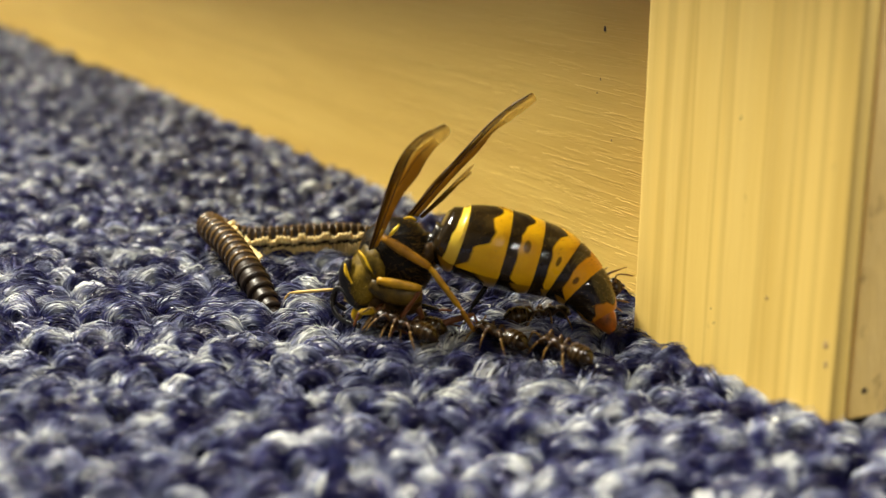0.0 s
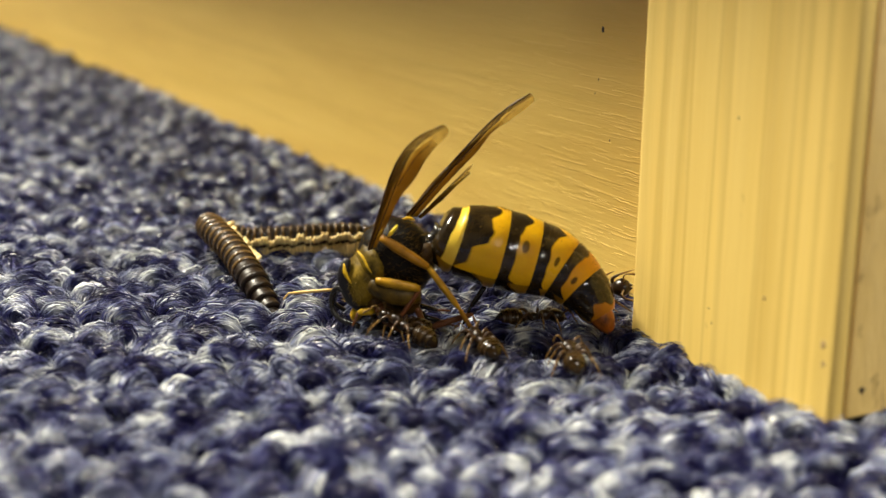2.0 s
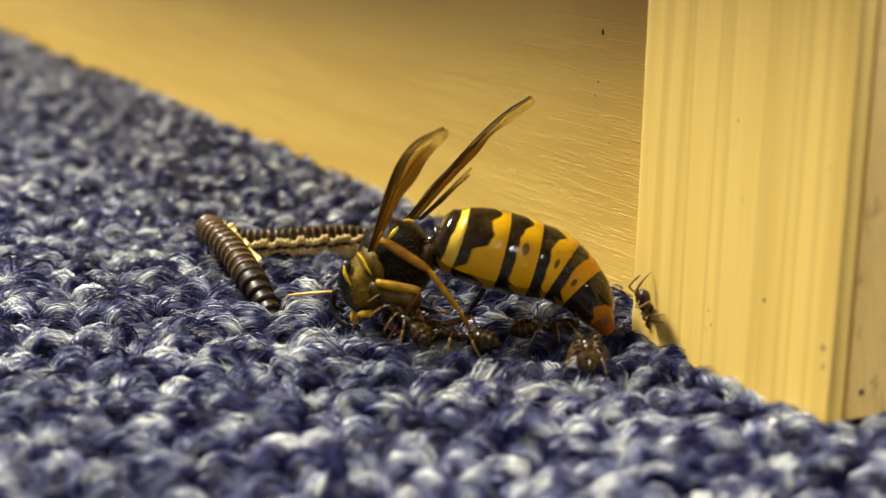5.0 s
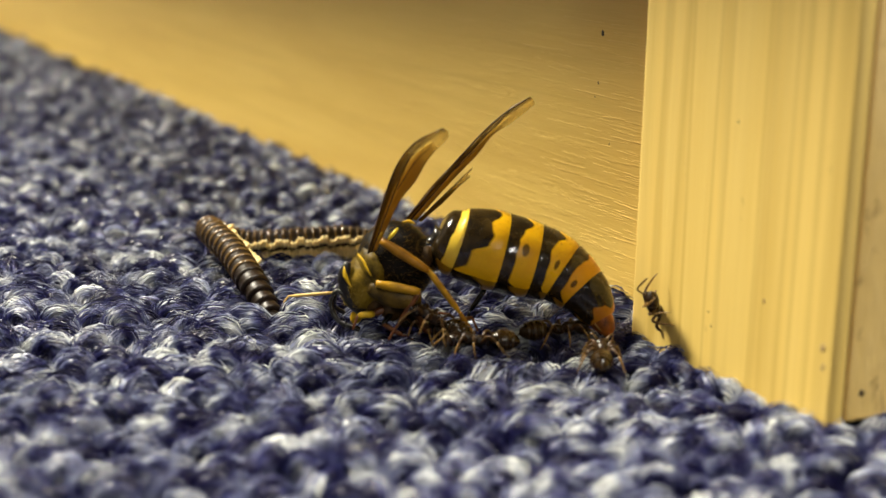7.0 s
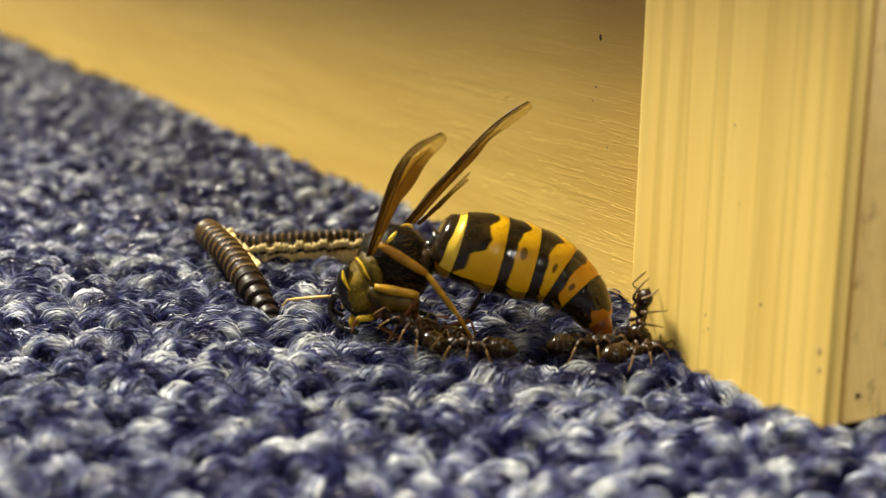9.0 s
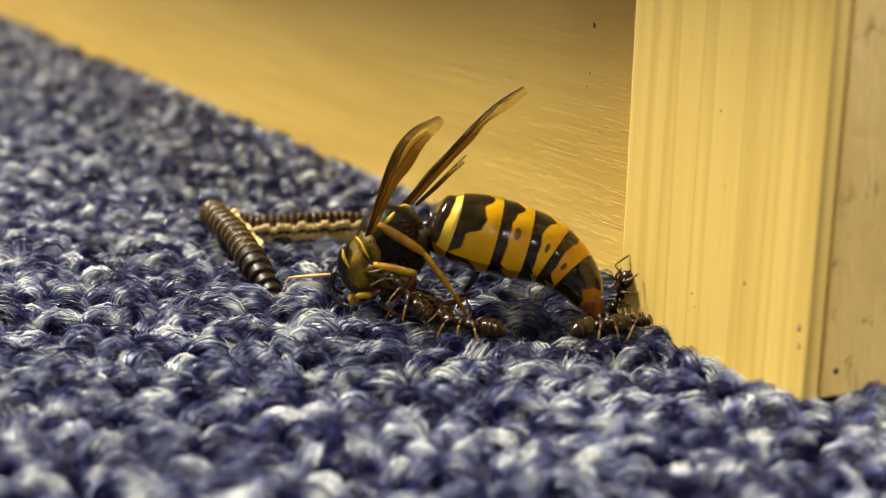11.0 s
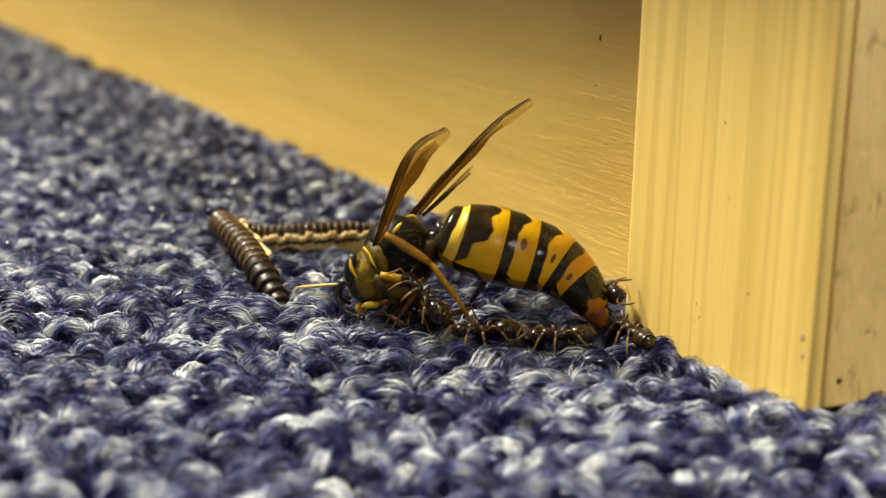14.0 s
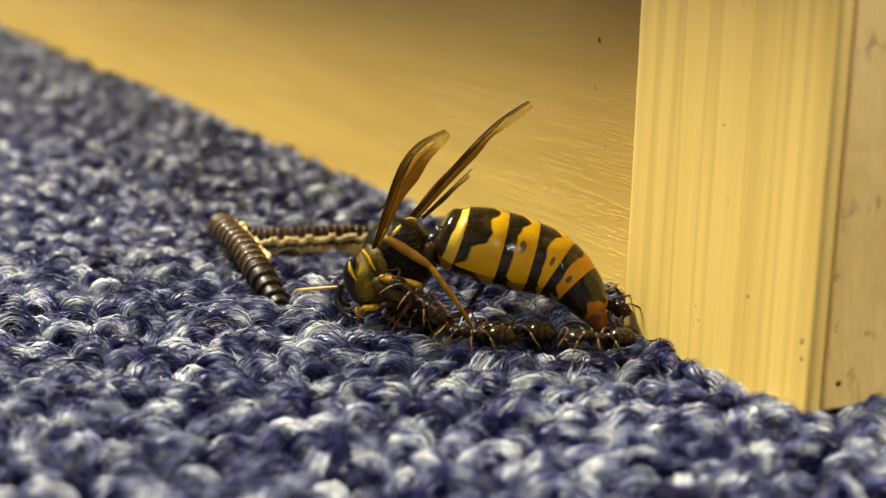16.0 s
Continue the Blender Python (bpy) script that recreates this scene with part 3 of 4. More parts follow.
        for name, a, b, r, m in zip(("tibia", "tarsus"), pts[1:], pts[2:], radii[1:], mats[1:]):
            part(name, tube(spline([a, b], 7), np.interp(np.linspace(0, 1, 7), (0, 0.2, 0.85, 1), (r * 0.7, r, r * 0.9, r * 0.5)), 8), m, femur)
        return femur

    leg([(-3.35, -1.9, 5.75), (-0.72, -2.3, 4.2), (1.05, -2.7, 1.95), (1.8, -2.9, 0.75)], (0.31, 0.2, 0.15), (M_FEMUR, M_LEG, M_FEMUR), "bent yellow-orange leg")
    part("trochanter", tube(spline([(-3.9, -1.5, 3.0), (-3.0, -1.85, 2.65), (-2.0, -1.95, 2.5), (-1.1, -1.9, 2.5)], 14), 0.62 * np.sin(np.linspace(0.5, 2.75, 14)) ** 0.5, 14), M_THIGH, w, "thick olive-brown base of the folded leg")
    leg([(-3.6, -2.1, 3.35), (-1.15, -2.4, 3.0), (-2.3, -2.3, 1.2), (-2.9, -2.6, 0.2)], (0.3, 0.15, 0.07), (M_LEG, M_RUST, M_RUST), "folded yellow leg")
    leg([(-3.0, -1.2, 1.75), (-3.7, -1.5, 1.42), (-4.6, -1.8, 1.4), (-4.9, -1.9, 0.6)], (0.24, 0.22, 0.08), (M_RUST, M_YELLOW, M_RUST), "short yellow foreleg")
    leg([(-1.6, -0.6, 2.0), (-0.83, -1.8, 0.5), (1.76, -1.8, 1.42), (2.1, -1.9, 0.6)], (0.2, 0.19, 0.07), (M_RUST, M_RUST, M_RUST), "rust-brown leg under the body")
    leg([(2.0, 0.4, 3.0), (2.55, 0.6, 2.43), (1.7, 0.5, 1.1), (1.3, 0.5, 0.1)], (0.25, 0.17, 0.09), (M_BLACK, M_BLACK, M_BLACK), "dark leg behind the body")
    leg([(-4.0, 1.6, 2.2), (-6.3, 3.0, 1.35), (-9.1, 4.0, 0.8), (-9.4, 4.0, 0.4)], (0.16, 0.11, 0.06), (M_LEG, M_STRAW, M_STRAW), "thin straw-coloured leg stretched forward")
    for x, y, z, r in ((-3.6, -0.9, 1.9, 0.62), (-2.7, -1.1, 1.75, 0.68), (-1.8, -0.9, 1.9, 0.7), (-3.2, 0.5, 1.7, 0.65), (-2.0, 0.6, 1.7, 0.7)):
        part("coxa", blob((x, y, z), (r, r * 0.8, r * 1.25), (0, 15, 0), 10, 14, 1.0, 0.12, int(x * 7)), M_COXA, w)
    leg([(-2.6, -1.2, 1.6), (-3.2, -1.9, 0.95), (-2.1, -2.3, 0.45), (-1.5, -2.6, 0.3)], (0.2, 0.14, 0.07), (M_BLACK, M_RUST, M_RUST), "dark folded foreleg")
    leg([(-1.7, -0.9, 1.6), (-0.9, -1.0, 1.0), (0.4, -0.8, 0.5), (1.1, -0.9, 0.4)], (0.22, 0.15, 0.07), (M_BLACK, M_BLACK, M_RUST), "dark folded middle leg")
    leg([(-2.0, 0.9, 1.6), (-1.4, 1.6, 0.9), (-0.2, 2.0, 0.5), (0.6, 2.2, 0.4)], (0.22, 0.15, 0.07), (M_BLACK, M_BLACK, M_RUST), "dark leg under the far side")
    part("antenna", tube(spline([(-5.3, -1.2, 2.3), (-5.86, -1.1, 2.6), (-6.15, -1.2, 1.8), (-5.67, -1.5, 0.95), (-4.5, -1.7, 0.55)], 22), np.linspace(0.13, 0.17, 22), 8), M_BLACK, w, "curled black antenna")
    part("antenna", tube(spline([(-5.3, 0.9, 2.4), (-6.0, 1.5, 1.9), (-6.2, 1.9, 0.9), (-5.6, 2.0, 0.4)], 18), 0.14, 8), M_BLACK, w)

    # wings, folded lengthwise into narrow blades between a stiff front rim and a hind edge
    def wing(name, front, hind, label, ragged=0.0, fold=0.18, seed=1, veins=()):
        m, cols = 48, 11
        fr, hi = spline(front, m), spline(hind, m)
        rows_v = []
        for i in range(m):
            gap = np.linalg.norm(hi[i] - fr[i])
            rag = ragged * (0.5 + 0.5 * noise.noise(Vector((i * 0.9, seed, 0)))) * (i / m)
            for c in range(cols):
                f = c / (cols - 1)
                g = f * (1 - rag * f)
                bulge = fold * gap * (math.sin(math.pi * min(1.0, f * 1.9)) - 0.5 * f) + 0.04 * noise.noise(Vector((i * 0.25, f * 3, seed)))
                rows_v.append(fr[i] * (1 - g) + hi[i] * g + np.array((0, -1, 0)) * bulge)
        uvs = [(i / (m - 1), c / (cols - 1)) for i in range(m) for c in range(cols)]
        v = np.array(rows_v)
        k = len(v)
        v2 = v + np.array((0.0, 0.03, 0.0))
        faces = []
        for i in range(m - 1):
            for c in range(cols - 1):
                a = i * cols + c
                faces.append((a, a + 1, a + cols + 1, a + cols))
                faces.append((k + a, k + a + cols, k + a + cols + 1, k + a + 1))
        edge = [c for c in range(cols)] + [i * cols + cols - 1 for i in range(1, m)] + [(m - 1) * cols + c for c in range(cols - 2, -1, -1)] + [i * cols for i in range(m - 2, 0, -1)]
        for a, b in zip(edge, edge[1:] + edge[:1]):
            faces.append((a, k + a, k + b, b))
        blade = part(name, (np.vstack([v, v2]), faces, uvs + uvs), M_WING, w, label)
        grid = v.reshape(m, cols, 3)
        for r, *line in veins:
            path = spline([grid[int(a * (m - 1)), int(round(b * (cols - 1)))] for a, b in line], 14) + np.array((0, -0.02, 0))
            part("vein", tube(path, np.linspace(r, r * 0.45, 14), 6), M_VEIN, blade)
        return blade

    fore_veins = ((0.075, (0.0, 0.0), (0.35, 0.0), (0.62, 0.0), (0.9, 0.0)), (0.05, (0.02, 0.4), (0.3, 0.4), (0.5, 0.3), (0.66, 0.2)),
                  (0.03, (0.3, 0.5), (0.5, 0.6), (0.68, 0.7)), (0.022, (0.5, 0.0), (0.54, 0.3), (0.6, 0.5)), (0.02, (0.6, 0.5), (0.66, 0.3), (0.7, 0.1)),
                  (0.02, (0.7, 0.1), (0.76, 0.4), (0.74, 0.8)), (0.018, (0.66, 0.6), (0.75, 0.5), (0.86, 0.6)))
    wing("forewing", [(-4.05, -1.6, 4.95), (-3.49, -1.7, 6.96), (-3.09, -1.9, 8.27), (-2.63, -2.2, 9.74), (-2.18, -2.5, 10.64), (-1.57, -2.8, 11.31), (-0.82, -3.2, 11.88), (-0.1, -3.5, 12.27), (0.12, -3.6, 12.24)],
         [(-3.6, -1.6, 5.1), (-2.95, -1.7, 6.6), (-2.3, -1.9, 8.0), (-1.5, -2.2, 9.1), (-0.96, -2.5, 10.14), (-0.45, -2.8, 10.9), (-0.02, -3.2, 11.40), (0.26, -3.6, 11.85), (0.24, -3.6, 12.12)],
         "smoky amber wing folded lengthwise", 0.0, 0.2, 3, fore_veins)
    wing("forewing", [(-2.0, 0.5, 6.45), (-0.82, 0.8, 8.07), (0.42, 1.0, 9.41), (1.67, 1.3, 10.6), (2.6, 1.5, 11.65), (3.69, 1.8, 12.64), (4.7, 1.9, 13.22), (4.92, 1.9, 13.26)],
         [(-1.43, 0.5, 6.35), (-0.34, 0.8, 7.6), (0.91, 1.0, 8.97), (1.95, 1.3, 10.03), (2.77, 1.5, 11.07), (3.88, 1.8, 11.78), (5.0, 1.9, 12.7), (5.12, 1.9, 12.95)],
         "narrow amber wing with torn edge", 0.18, 0.2, 8, fore_veins)
    wing("hindwing", [(-1.32, 0.4, 6.42), (-0.05, 0.5, 7.74), (0.91, 0.5, 8.72), (1.66, 0.5, 9.5)], [(-1.2, 0.4, 6.3), (0.14, 0.5, 7.5), (1.05, 0.5, 8.5), (1.62, 0.5, 9.3)],
         "frayed hind wing", 0.4, 0.1, 12, ((0.03, (0, 0), (0.5, 0), (0.95, 0)),))
    wing("hindwing", [(-0.3, 0.55, 7.3), (0.5, 0.6, 8.2), (1.05, 0.6, 8.7), (1.5, 0.6, 9.05)], [(-0.1, 0.55, 7.25), (0.72, 0.6, 8.1), (1.2, 0.6, 8.5), (1.56, 0.6, 8.8)],
         "torn sliver of hind wing", 0.7, 0.1, 15, ((0.02, (0, 0.5), (0.5, 0.4), (0.9, 0.5)),))

    # short hairs over the thorax, and a sparser fringe on the abdomen
    rng = random.Random(21)
    geos = []
    for k in range(1300):
        la, lo = math.asin(rng.uniform(-0.8, 1)), rng.uniform(math.pi * 0.9, math.pi * 2.2)
        d = Vector((math.cos(la) * math.cos(lo), math.cos(la) * math.sin(lo), math.sin(la)))
        e = Euler((0, radians(-28), 0)).to_matrix()
        q = Vector((-2.55, 0.1, 4.1)) + e @ Vector((d.x * 2.15, d.y * 2.0, d.z * 2.3))
        dirn = ((e @ d) + Vector([rng.uniform(-0.5, 0.5) for _ in range(3)]) + Vector((0.7, 0, -0.2))).normalized() * rng.uniform(0.12, 0.34)
        geos.append(tube([tuple(q), tuple(q + dirn * 0.5 + Vector((0, 0, 0.03))), tuple(q + dirn)], (0.008, 0.006, 0.002), 3))
    part("hair", join(*geos), M_HAIR, w, "fine brown hairs")
    geos = []
    for k in range(900):
        la, lo = math.asin(rng.uniform(-0.9, 1)), rng.uniform(math.pi * 0.9, math.pi * 2.1)
        d = Vector((math.cos(la) * math.cos(lo), math.cos(la) * math.sin(lo), math.sin(la)))
        e = Euler((0, radians(22), radians(12))).to_matrix()
        q = Vector((-4.35, -0.15, 2.95)) + e @ Vector((d.x * 1.18, d.y * 1.6, d.z * 1.78))
        dirn = ((e @ d) + Vector([rng.uniform(-0.5, 0.5) for _ in range(3)])).normalized() * rng.uniform(0.08, 0.22)
        geos.append(tube([tuple(q), tuple(q + dirn * 0.5), tuple(q + dirn)], (0.008, 0.005, 0.002), 3))
    part("hair", join(*geos), M_GOLD, w, "golden hairs on the head")
    geos = []
    for k in range(900):
        i = rng.randrange(4, n - 10)
        f = rng.gauss(0, 0.75)
        t, s, u = frames(axis, up)
        q = axis[i] + (rad[i] + 0.06) * (math.cos(f) * u[i] - math.sin(f) * s[i] * -1)
        d = (math.cos(f) * u[i] + math.sin(f) * s[i]) * 0.08 + t[i] * rng.uniform(0.06, 0.18)
        geos.append(tube([q, q + d * 0.5, q + d * rng.uniform(0.7, 1.2)], (0.007, 0.005, 0.002), 3))
    part("hair", join(*geos), M_HAIR, w)
    return w


# ---- the millipede ----
def millipede():
    m = thing("millipede", pose(-0.011, 0.09, 0), "curled dead brown millipede with pale legs on the carpet", "millipede")
    o = np.array((-11.0, 90.0, 0.0))
    line = spline([(-5.0, 97.4, 1.0), (-6.6, 97.2, 1.05), (-9.0, 96.8, 0.98), (-11.4, 96.6, 0.82), (-13.4, 96.4, 0.78), (-14.9, 96.2, 1.3), (-15.7, 95.2, 1.95),
                   (-15.2, 93.4, 2.1), (-13.5, 90.0, 1.75), (-11.75, 86.2, 0.85), (-10.2, 83.6, -0.55)], 400) - o
    length = np.concatenate([[0], np.cumsum(np.linalg.norm(np.diff(line, axis=0), axis=1))])
    # rings sit close along the far half and wider towards the head
    stops = [0.25]
    while stops[-1] < length[-1] - 0.5:
        stops.append(stops[-1] + float(np.interp(stops[-1], (9.0, 14.0), (0.5, 0.84))))
    count = len(stops)
    prof = [(-0.38, 0.70), (-0.30, 0.745), (-0.12, 0.775), (0.03, 0.78), (0.09, 0.83), (0.22, 0.84), (0.28, 0.70)]
    body = tube([(x, 0, 0) for x, _ in prof], [r for _, r in prof], 20, (0, 0, 1))
    ring_mesh = raw(body[0], body[1])
    ring_mesh.materials.append(M_MILLI)
    rim_mesh = raw(*tube([(0.08, 0, 0), (0.12, 0, 0), (0.21, 0, 0), (0.25, 0, 0)], (0.80, 0.855, 0.86, 0.79), 20, cap=False)[:2])
    rim_mesh.materials.append(M_MILLI_RIM)
    dark_rim = rim_mesh.copy()
    dark_rim.materials.clear()
    dark_rim.materials.append(M_MILLI)
    leg_meshes = []
    for sgn in (-1, 1):
        for dx in (-0.18, 0.11):
            leg_mesh = raw(*tube(spline([(dx, sgn * 0.15, -0.58), (dx + 0.06, sgn * 0.50, -1.0), (dx - 0.05, sgn * 0.98, -1.16)], 5), (0.15, 0.18, 0.18, 0.16, 0.1), 6)[:2])
            leg_mesh.materials.append(M_MILLI_LEG)
            leg_meshes.append(leg_mesh)
    t, s, u = frames(line)
    for k in range(count):
        l = stops[k]
        reach = float(np.interp(l, (9.0, 14.0), (0.5, 0.84))) / 0.61
        p = [np.interp(l, length, line[:, c]) for c in range(3)]
        i = min(int(np.searchsorted(length, l)), len(line) - 1)
        # the body has tipped over on its side
        roll = radians(63 + 6 * math.sin(k * 2.3) - 14 * max(0.0, min(1.0, (k / count - 0.55) / 0.15)))
        x, up0, sd = Vector(t[i]), Vector(u[i]), Vector(s[i])
        z = up0 * math.cos(roll) + sd * math.sin(roll)
        y = z.cross(x)
        scale = 1.0 if 3 < k < count - 3 else (0.75 + 0.08 * min(k, count - 1 - k))
        scale *= 1.03 + 0.10 * max(0.0, min(1.0, (k / count - 0.5) / 0.14))
        mat = Matrix(((x.x, y.x, z.x, p[0] * MM), (x.y, y.y, z.y, p[1] * MM), (x.z, y.z, z.z, p[2] * MM), (0, 0, 0, 1)))
        ring = part("ring", ring_mesh, M_MILLI, m, at=mat @ Matrix.Diagonal((scale * reach, scale, scale, 1)))
        part("rim", dark_rim if k > count - 6 else rim_mesh, M_MILLI_RIM, ring)
        # towards the head the legs lie folded close to the belly
        for leg_mesh in leg_meshes if l < 19 else ():
            part("leg", leg_mesh, M_MILLI_LEG, ring, at=Matrix.Translation((0, 0, -0.16 * MM)) @ Matrix.Scale(0.8, 4) if l > 12 else None)
    part("head", blob(tuple(line[-1] + np.array((0.1, -0.2, -0.15))), (0.5, 0.5, 0.5)), M_MILLI, m)
    return m


# ---- ants: x forward, the feet at z = 0 ----
def ant():
    a = thing("ant", pose(0, 0, 0), "small dark brown ant feeding at the wasp", "ant", "ants round the wasp")
    part("head", blob((1.04, 0, 0.62), (0.40, 0.36, 0.29), (0, 18, 0), 12, 16, 0.95, 0.03), M_ANT, a)
    part("thorax", join(blob((0.50, 0, 0.66), (0.35, 0.25, 0.26), (0, -8, 0), 10, 14), blob((0.02, 0, 0.58), (0.38, 0.21, 0.22), (0, 12, 0), 10, 14)), M_ANT, a)
    part("petiole", blob((-0.36, 0, 0.52), (0.12, 0.14, 0.22), (0, 0, 0), 6, 10), M_ANT, a)
    # the rear is made of four overlapping plates, each with a paler hind rim
    path = [(-0.44, 0, 0.52), (-0.62, 0, 0.56), (-0.86, 0, 0.58), (-1.14, 0, 0.57), (-1.40, 0, 0.53), (-1.62, 0, 0.48), (-1.74, 0, 0.44)]
    gaster = part("gaster", tube(spline(path, 25), np.interp(np.linspace(0, 6, 25), range(7), (0.10, 0.34, 0.43, 0.43, 0.35, 0.20, 0.03)), 16, flat=1.08), M_GASTER, a, "glossy dark amber rear")
    for x, r in ((-0.80, 0.425), (-1.12, 0.432), (-1.38, 0.365)):
        part("plate_rim", tube([(x + 0.05, 0, 0.575), (x, 0, 0.575), (x - 0.05, 0, 0.57)], (r, r + 0.012, r - 0.005), 16, flat=1.08, cap=False), M_ANT_RIM, gaster, "paler rim of a plate")
    for sgn in (-1, 1):
        part("eye", blob((1.12, sgn * 0.31, 0.70), (0.10, 0.06, 0.10), (0, 0, 0), 6, 8), M_EYE, a)
        part("antenna", tube(spline([(1.25, sgn * 0.14, 0.72), (1.42, sgn * 0.42, 0.98), (1.6, sgn * 0.52, 0.75), (1.9, sgn * 0.5, 0.42)], 9), (0.04, 0.04, 0.035, 0.035, 0.035, 0.04, 0.045, 0.045, 0.02), 6), M_ANT_PALE, a, "pale elbowed antenna")
        part("mandible", blob((1.40, sgn * 0.08, 0.5), (0.13, 0.06, 0.06), (0, 10, sgn * -15), 5, 8), M_ANT_LEG, a)
        for x0, x1, x2 in ((0.5, 0.95, 1.2), (0.2, 0.25, 0.2), (-0.05, -0.65, -1.15)):
            leg = part("leg", tube(spline([(x0, sgn * 0.12, 0.5), ((x0 + x1) / 2, sgn * 0.4, 0.86), (x1, sgn * 0.62, 0.66)], 7), (0.05, 0.065, 0.08, 0.075, 0.065, 0.055, 0.045), 6), M_ANT_LEG, a)
            part("shin", tube(spline([(x1, sgn * 0.62, 0.66), ((x1 + x2) / 2 + 0.03, sgn * 0.78, 0.35), (x2, sgn * 0.92, 0.02)], 7), (0.05, 0.05, 0.045, 0.038, 0.03, 0.022, 0.012), 5), M_ANT_PALE, leg)
    a.scale = (1.3, 1.3, 1.3)
    return a


# ---- the room round it ----
def room():
    wallm = M_WALL
    r, h = 2200, 2450
    for name, g in (("wall_north", box(-r, r, r, r + 100, -6, h, 0)), ("wall_south", box(-r, r, -r - 100, -r, -6, h, 0)),
                    ("wall_east", box(r, r + 100, -r, r, -6, h, 0)), ("wall_west", box(-r - 100, -r, -r, r, -6, h, 0)),
                    ("ceiling", box(-r - 100, r + 100, -r - 100, r + 100, h, h + 100, 0))):
        tagged(part(name, g, wallm, None, smooth=False), "plain dark grey painted " + ("ceiling" if name == "ceiling" else "room wall"), "ceiling" if name == "ceiling" else "wall", kind="structure")


room()
CABINET = cabinet()
WASP = wasp()
MILLIPEDE = millipede()
ANT_TAIL = ant()
ANT_POST = copy_thing(ANT_TAIL, pose(0.0114, 0.0755, 0.0028))
ANT_LEG_SIDE = copy_thing(ANT_TAIL, pose(0.003, 0.0763, 0))
ANT_BELLY = copy_thing(ANT_TAIL, pose(0.0056, 0.0797, 0))
ANT_HEAD = copy_thing(ANT_TAIL, pose(-0.002, 0.0777, 0))
ANT_POST.scale = (1.4, 1.4, 1.4)
ANT_CHEST = copy_thing(ANT_TAIL, pose(-0.002, 0.0762, 0.0003))
tagged(ANT_CHEST, "small dark brown ant climbing over the wasp's legs")
tagged(ANT_POST, "small dark brown ant climbing the pine post")
CARPET = carpet()


def ground_rows(rows, z=0.0):
    """Seconds, x, y in millimetres and the heading in degrees (0 points along x)."""
    return [(t, pose(x * MM, y * MM, z * MM, 0, 0, h)) for t, x, y, h in rows]


def climb_rows(rows):
    """Seconds, the place of the ant's head in millimetres and the way it faces; its back is turned away from the wood."""
    out = []
    for t, x, y, z, fx, fy, fz in rows:
        f = Vector((fx, fy, fz)).normalized()
        u = Vector((-NX, -NY, 0.25))
        u = (u - f * u.dot(f)).normalized()
        l = u.cross(f)
        m = Matrix((f, l, u)).transposed().to_4x4()
        base = Vector((x, y, z)) * MM - m.to_3x3() @ (Vector((1.04, 0, 0.62)) * 1.4 * MM)
        out.append((t, Matrix.Translation(base) @ m))
    return out


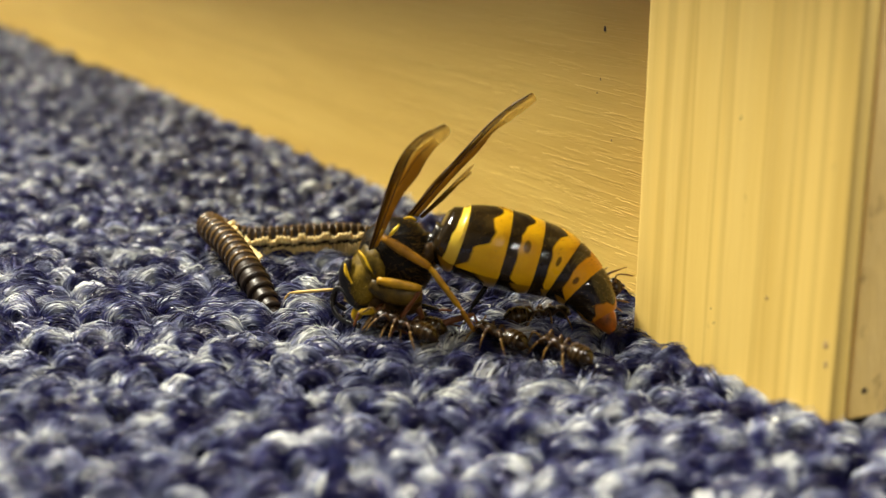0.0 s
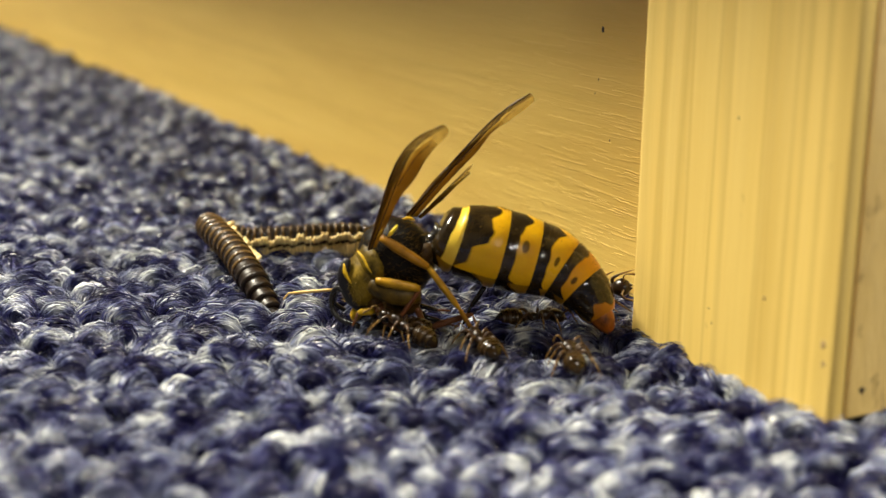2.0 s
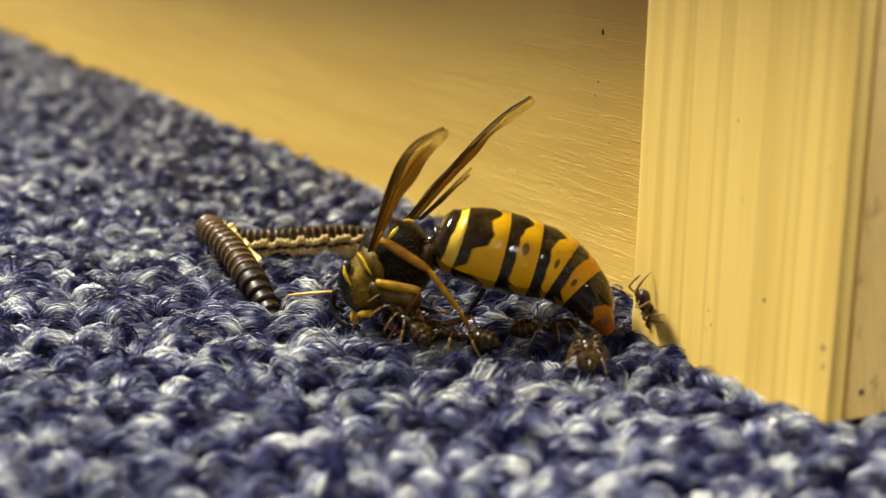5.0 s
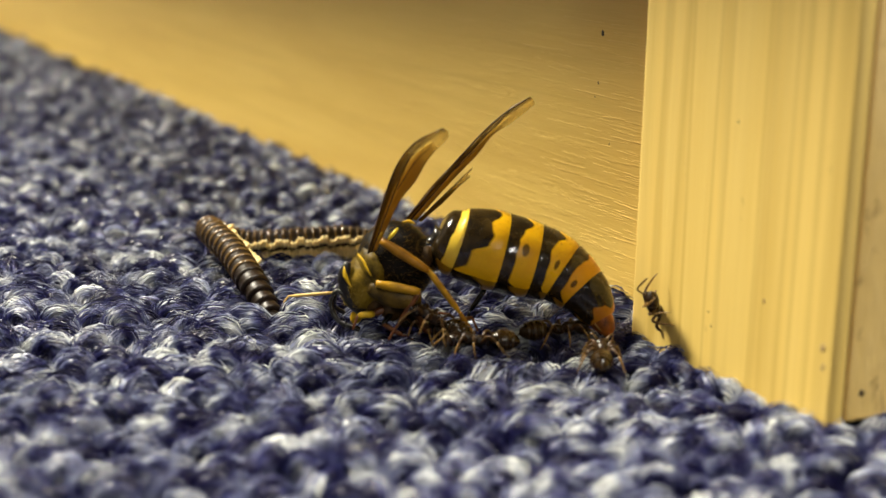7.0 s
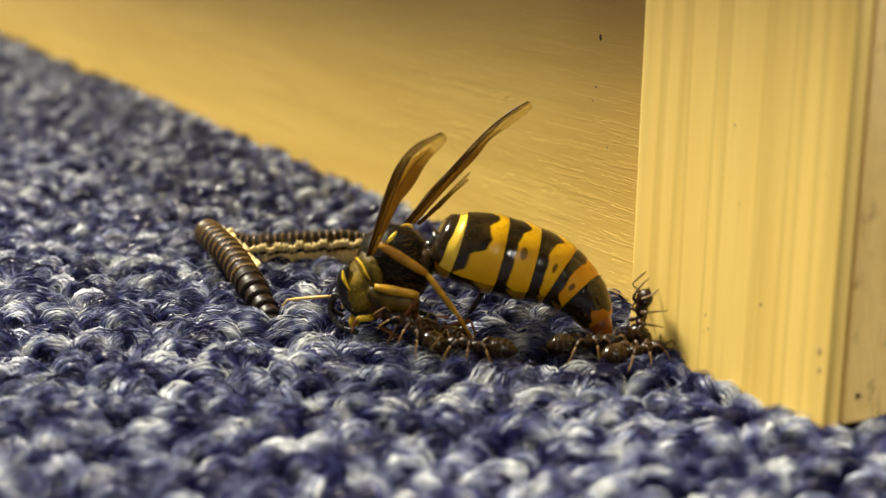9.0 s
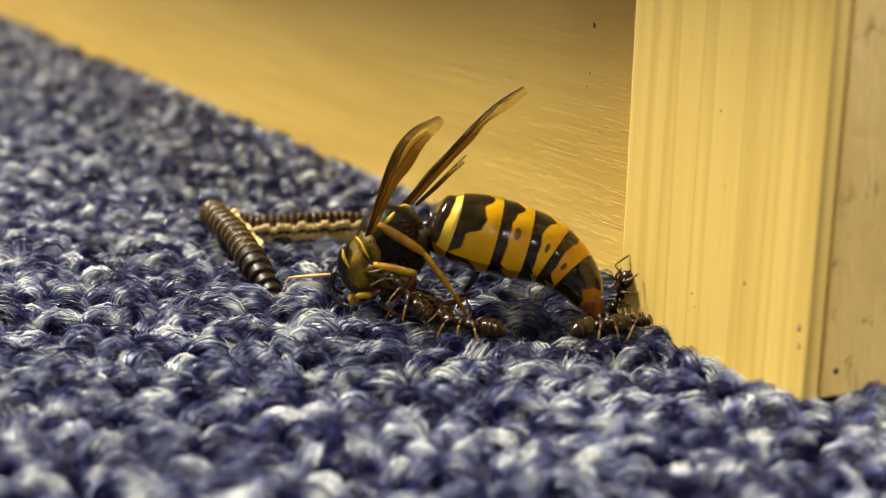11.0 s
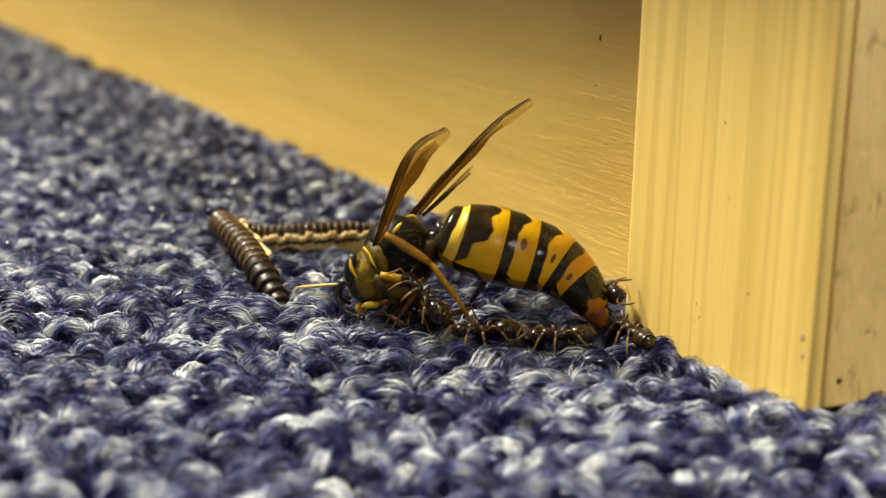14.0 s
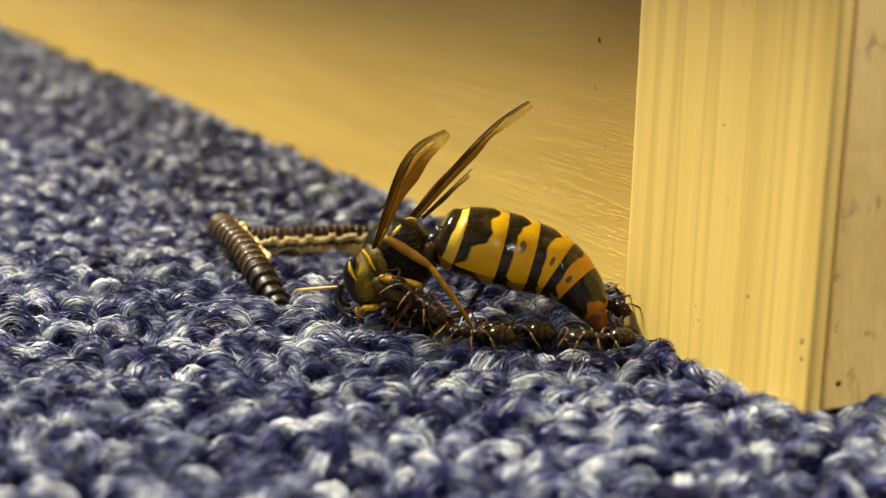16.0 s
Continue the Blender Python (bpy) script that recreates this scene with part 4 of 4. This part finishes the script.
def motions():
    walk(ANT_TAIL, ground_rows([
        (0, 6.5, 73.3, 125), (0.5, 6.6, 73.1, 118), (1, 6.7, 72.5, 95), (2, 6.9, 72.1, 92), (3, 7.2, 71.9, 88), (4, 7.5, 72.4, 84),
        (6.5, 8.4, 73.0, 86), (7, 8.6, 73.1, 84), (7.5, 8.7, 72.8, 78), (8, 8.9, 73.3, 70), (8.5, 9.4, 73.7, 50), (9, 10.7, 74.2, 25),
        (11.3, 11.7, 75.4, 20), (12, 11.6, 75.1, 40), (12.5, 11.7, 75.0, 28), (13, 12.1, 75.2, 15), (13.5, 11.6, 75.2, 50), (14, 11.0, 75.2, 110),
        (14.5, 10.2, 75.0, 165), (15, 9.6, 74.8, 185), (15.5, 9.0, 74.6, 190), (16, 9.0, 74.6, 188)], 0.0))
    walk(ANT_POST, climb_rows([
        (0, 9.69, 79.30, 2.54, 0.6, -0.6, 0.2), (1, 10.30, 79.30, 2.43, 0.6, -0.6, 0.2), (1.5, 10.16, 79.30, 2.48, 0.6, -0.6, 0.3), (2, 10.27, 79.30, 2.51, 0.6, -0.6, 0.3),
        (2.5, 10.68, 79.30, 2.32, 0.5, -0.7, 0.3), (3, 10.88, 79.30, 2.19, 0.4, -0.7, 0.3), (3.5, 10.72, 76.07, 2.98, 0, -0.7, 0.5), (4, 10.85, 75.83, 2.88, -0.2, -0.65, 0.6),
        (6.3, 11.15, 75.26, 3.28, -0.3, -0.6, 0.55), (7, 11.35, 74.87, 3.22, -0.3, -0.6, 0.55), (7.5, 11.37, 74.83, 3.26, -0.3, -0.6, 0.55), (8, 11.11, 75.33, 3.42, 0.05, -0.45, 0.9),
        (8.5, 11.17, 75.22, 3.48, 0.05, -0.45, 0.9), (9.2, 11.12, 75.30, 3.33, 0.05, -0.45, 0.9), (11.3, 10.95, 77.60, 2.64, 0.1, -0.5, 0.85), (12, 10.69, 77.60, 2.72, 0.1, -0.5, 0.85),
        (12.5, 10.32, 77.60, 2.45, 0.2, -0.5, 0.8), (13, 10.37, 77.60, 2.06, 0.4, -0.55, 0.5), (14, 10.16, 77.60, 2.25, 0.5, -0.55, 0.3), (14.5, 10.25, 77.60, 2.18, 0.55, -0.55, 0.2),
        (15, 10.47, 77.60, 1.53, 0.6, -0.6, -0.1), (16, 10.53, 77.60, 1.59, 0.6, -0.6, -0.1)]))
    walk(ANT_LEG_SIDE, ground_rows([
        (0, 3.1, 75.6, 130), (1, 2.8, 75.3, 120), (2, 2.2, 74.3, 110), (3, 1.1, 75.7, 150), (4, 0.6, 75.7, 140), (6.5, 2.2, 74.9, 185), (7.5, 2.0, 75.2, 180), (8.5, 1.9, 74.4, 160),
        (9, 2.1, 74.6, 165), (11.3, 2.0, 74.1, 150), (12.5, 2.2, 74.8, 160), (13.5, 2.4, 75.0, 185), (14.5, 2.5, 74.9, 190), (15.5, 2.0, 74.7, 175), (16, 2.1, 74.7, 172)]))
    walk(ANT_BELLY, ground_rows([
        (0, 5.6, 79.6, 20), (1, 5.5, 79.6, 25), (2, 5.3, 79.0, 10), (3, 5.4, 77.8, 20), (4, 5.7, 77.6, 15), (6.5, 6.4, 77.4, 20), (7.5, 6.7, 77.0, 10), (8, 6.9, 75.9, 15), (9, 8.1, 75.5, 12),
        (11.5, 9.4, 74.2, 60), (12, 8.0, 73.8, 120), (12.5, 7.8, 73.6, 160), (13, 7.4, 73.7, 175), (14, 6.7, 74.4, 190), (14.5, 6.0, 75.1, 185), (15, 5.1, 75.7, 178), (15.5, 4.4, 75.7, 175), (16, 4.4, 75.6, 172)]))
    walk(ANT_HEAD, ground_rows([
        (0, -1.9, 77.0, 170), (1, -2.5, 77.2, 160), (2, -2.3, 77.2, 150), (3, -2.1, 77.4, 140), (4, -1.4, 77.6, 130), (6.5, -1.1, 77.5, 150), (8, -0.1, 77.6, 120), (9, 0.1, 77.2, 130),
        (11.5, -0.1, 77.0, 110), (12.5, -0.4, 77.4, 125), (13.5, -1.1, 77.5, 150), (14.5, -1.5, 77.5, 160), (16, -1.2, 77.4, 155)]))
    walk(ANT_CHEST, [(t, pose(x * MM, y * MM, z * MM, 0, p, h)) for t, x, y, z, p, h in (
        (0, -2.2, 76.2, 0.3, -10, 150), (1, -1.6, 76.2, 0.5, -15, 165), (1.5, -2.0, 76.2, 0.4, -15, 155), (2.5, -2.2, 76.0, 0.2, -20, 140), (3.5, -2.9, 76.1, 1.0, -35, 130),
        (6.5, -0.8, 76.4, 0.6, -15, 150), (7.5, -0.3, 76.4, 0.9, -20, 160), (8.5, -1.2, 76.2, 0.4, -20, 150), (11.5, -2.0, 76.2, 1.4, -35, 145), (12.5, -0.3, 76.3, 1.1, -25, 165),
        (13.5, -1.2, 76.1, 1.6, -30, 150), (14.5, -1.4, 76.1, 1.9, -35, 140), (16, -1.8, 76.1, 1.8, -30, 155))])
    # legs and feelers never rest
    for seed, ob in enumerate((ANT_TAIL, ANT_POST, ANT_LEG_SIDE, ANT_BELLY, ANT_HEAD, ANT_CHEST)):
        rng = random.Random(40 + seed)
        for p in ob.children:
            if p.name.startswith("leg"):
                c = p.data.vertices[0].co
                swing, lift = 13, 5
            elif p.name.startswith("antenna"):
                c = p.data.vertices[0].co
                swing, lift = 18, 12
            else:
                continue
            hip = Matrix.Translation(c)
            rows = []
            for k in range(41):
                turn = pose(0, 0, 0, rng.uniform(-3, 3), rng.uniform(-lift, lift), rng.uniform(-swing, swing))
                rows.append((k * 0.4, hip @ turn @ hip.inverted()))
            walk(p, rows)


motions()
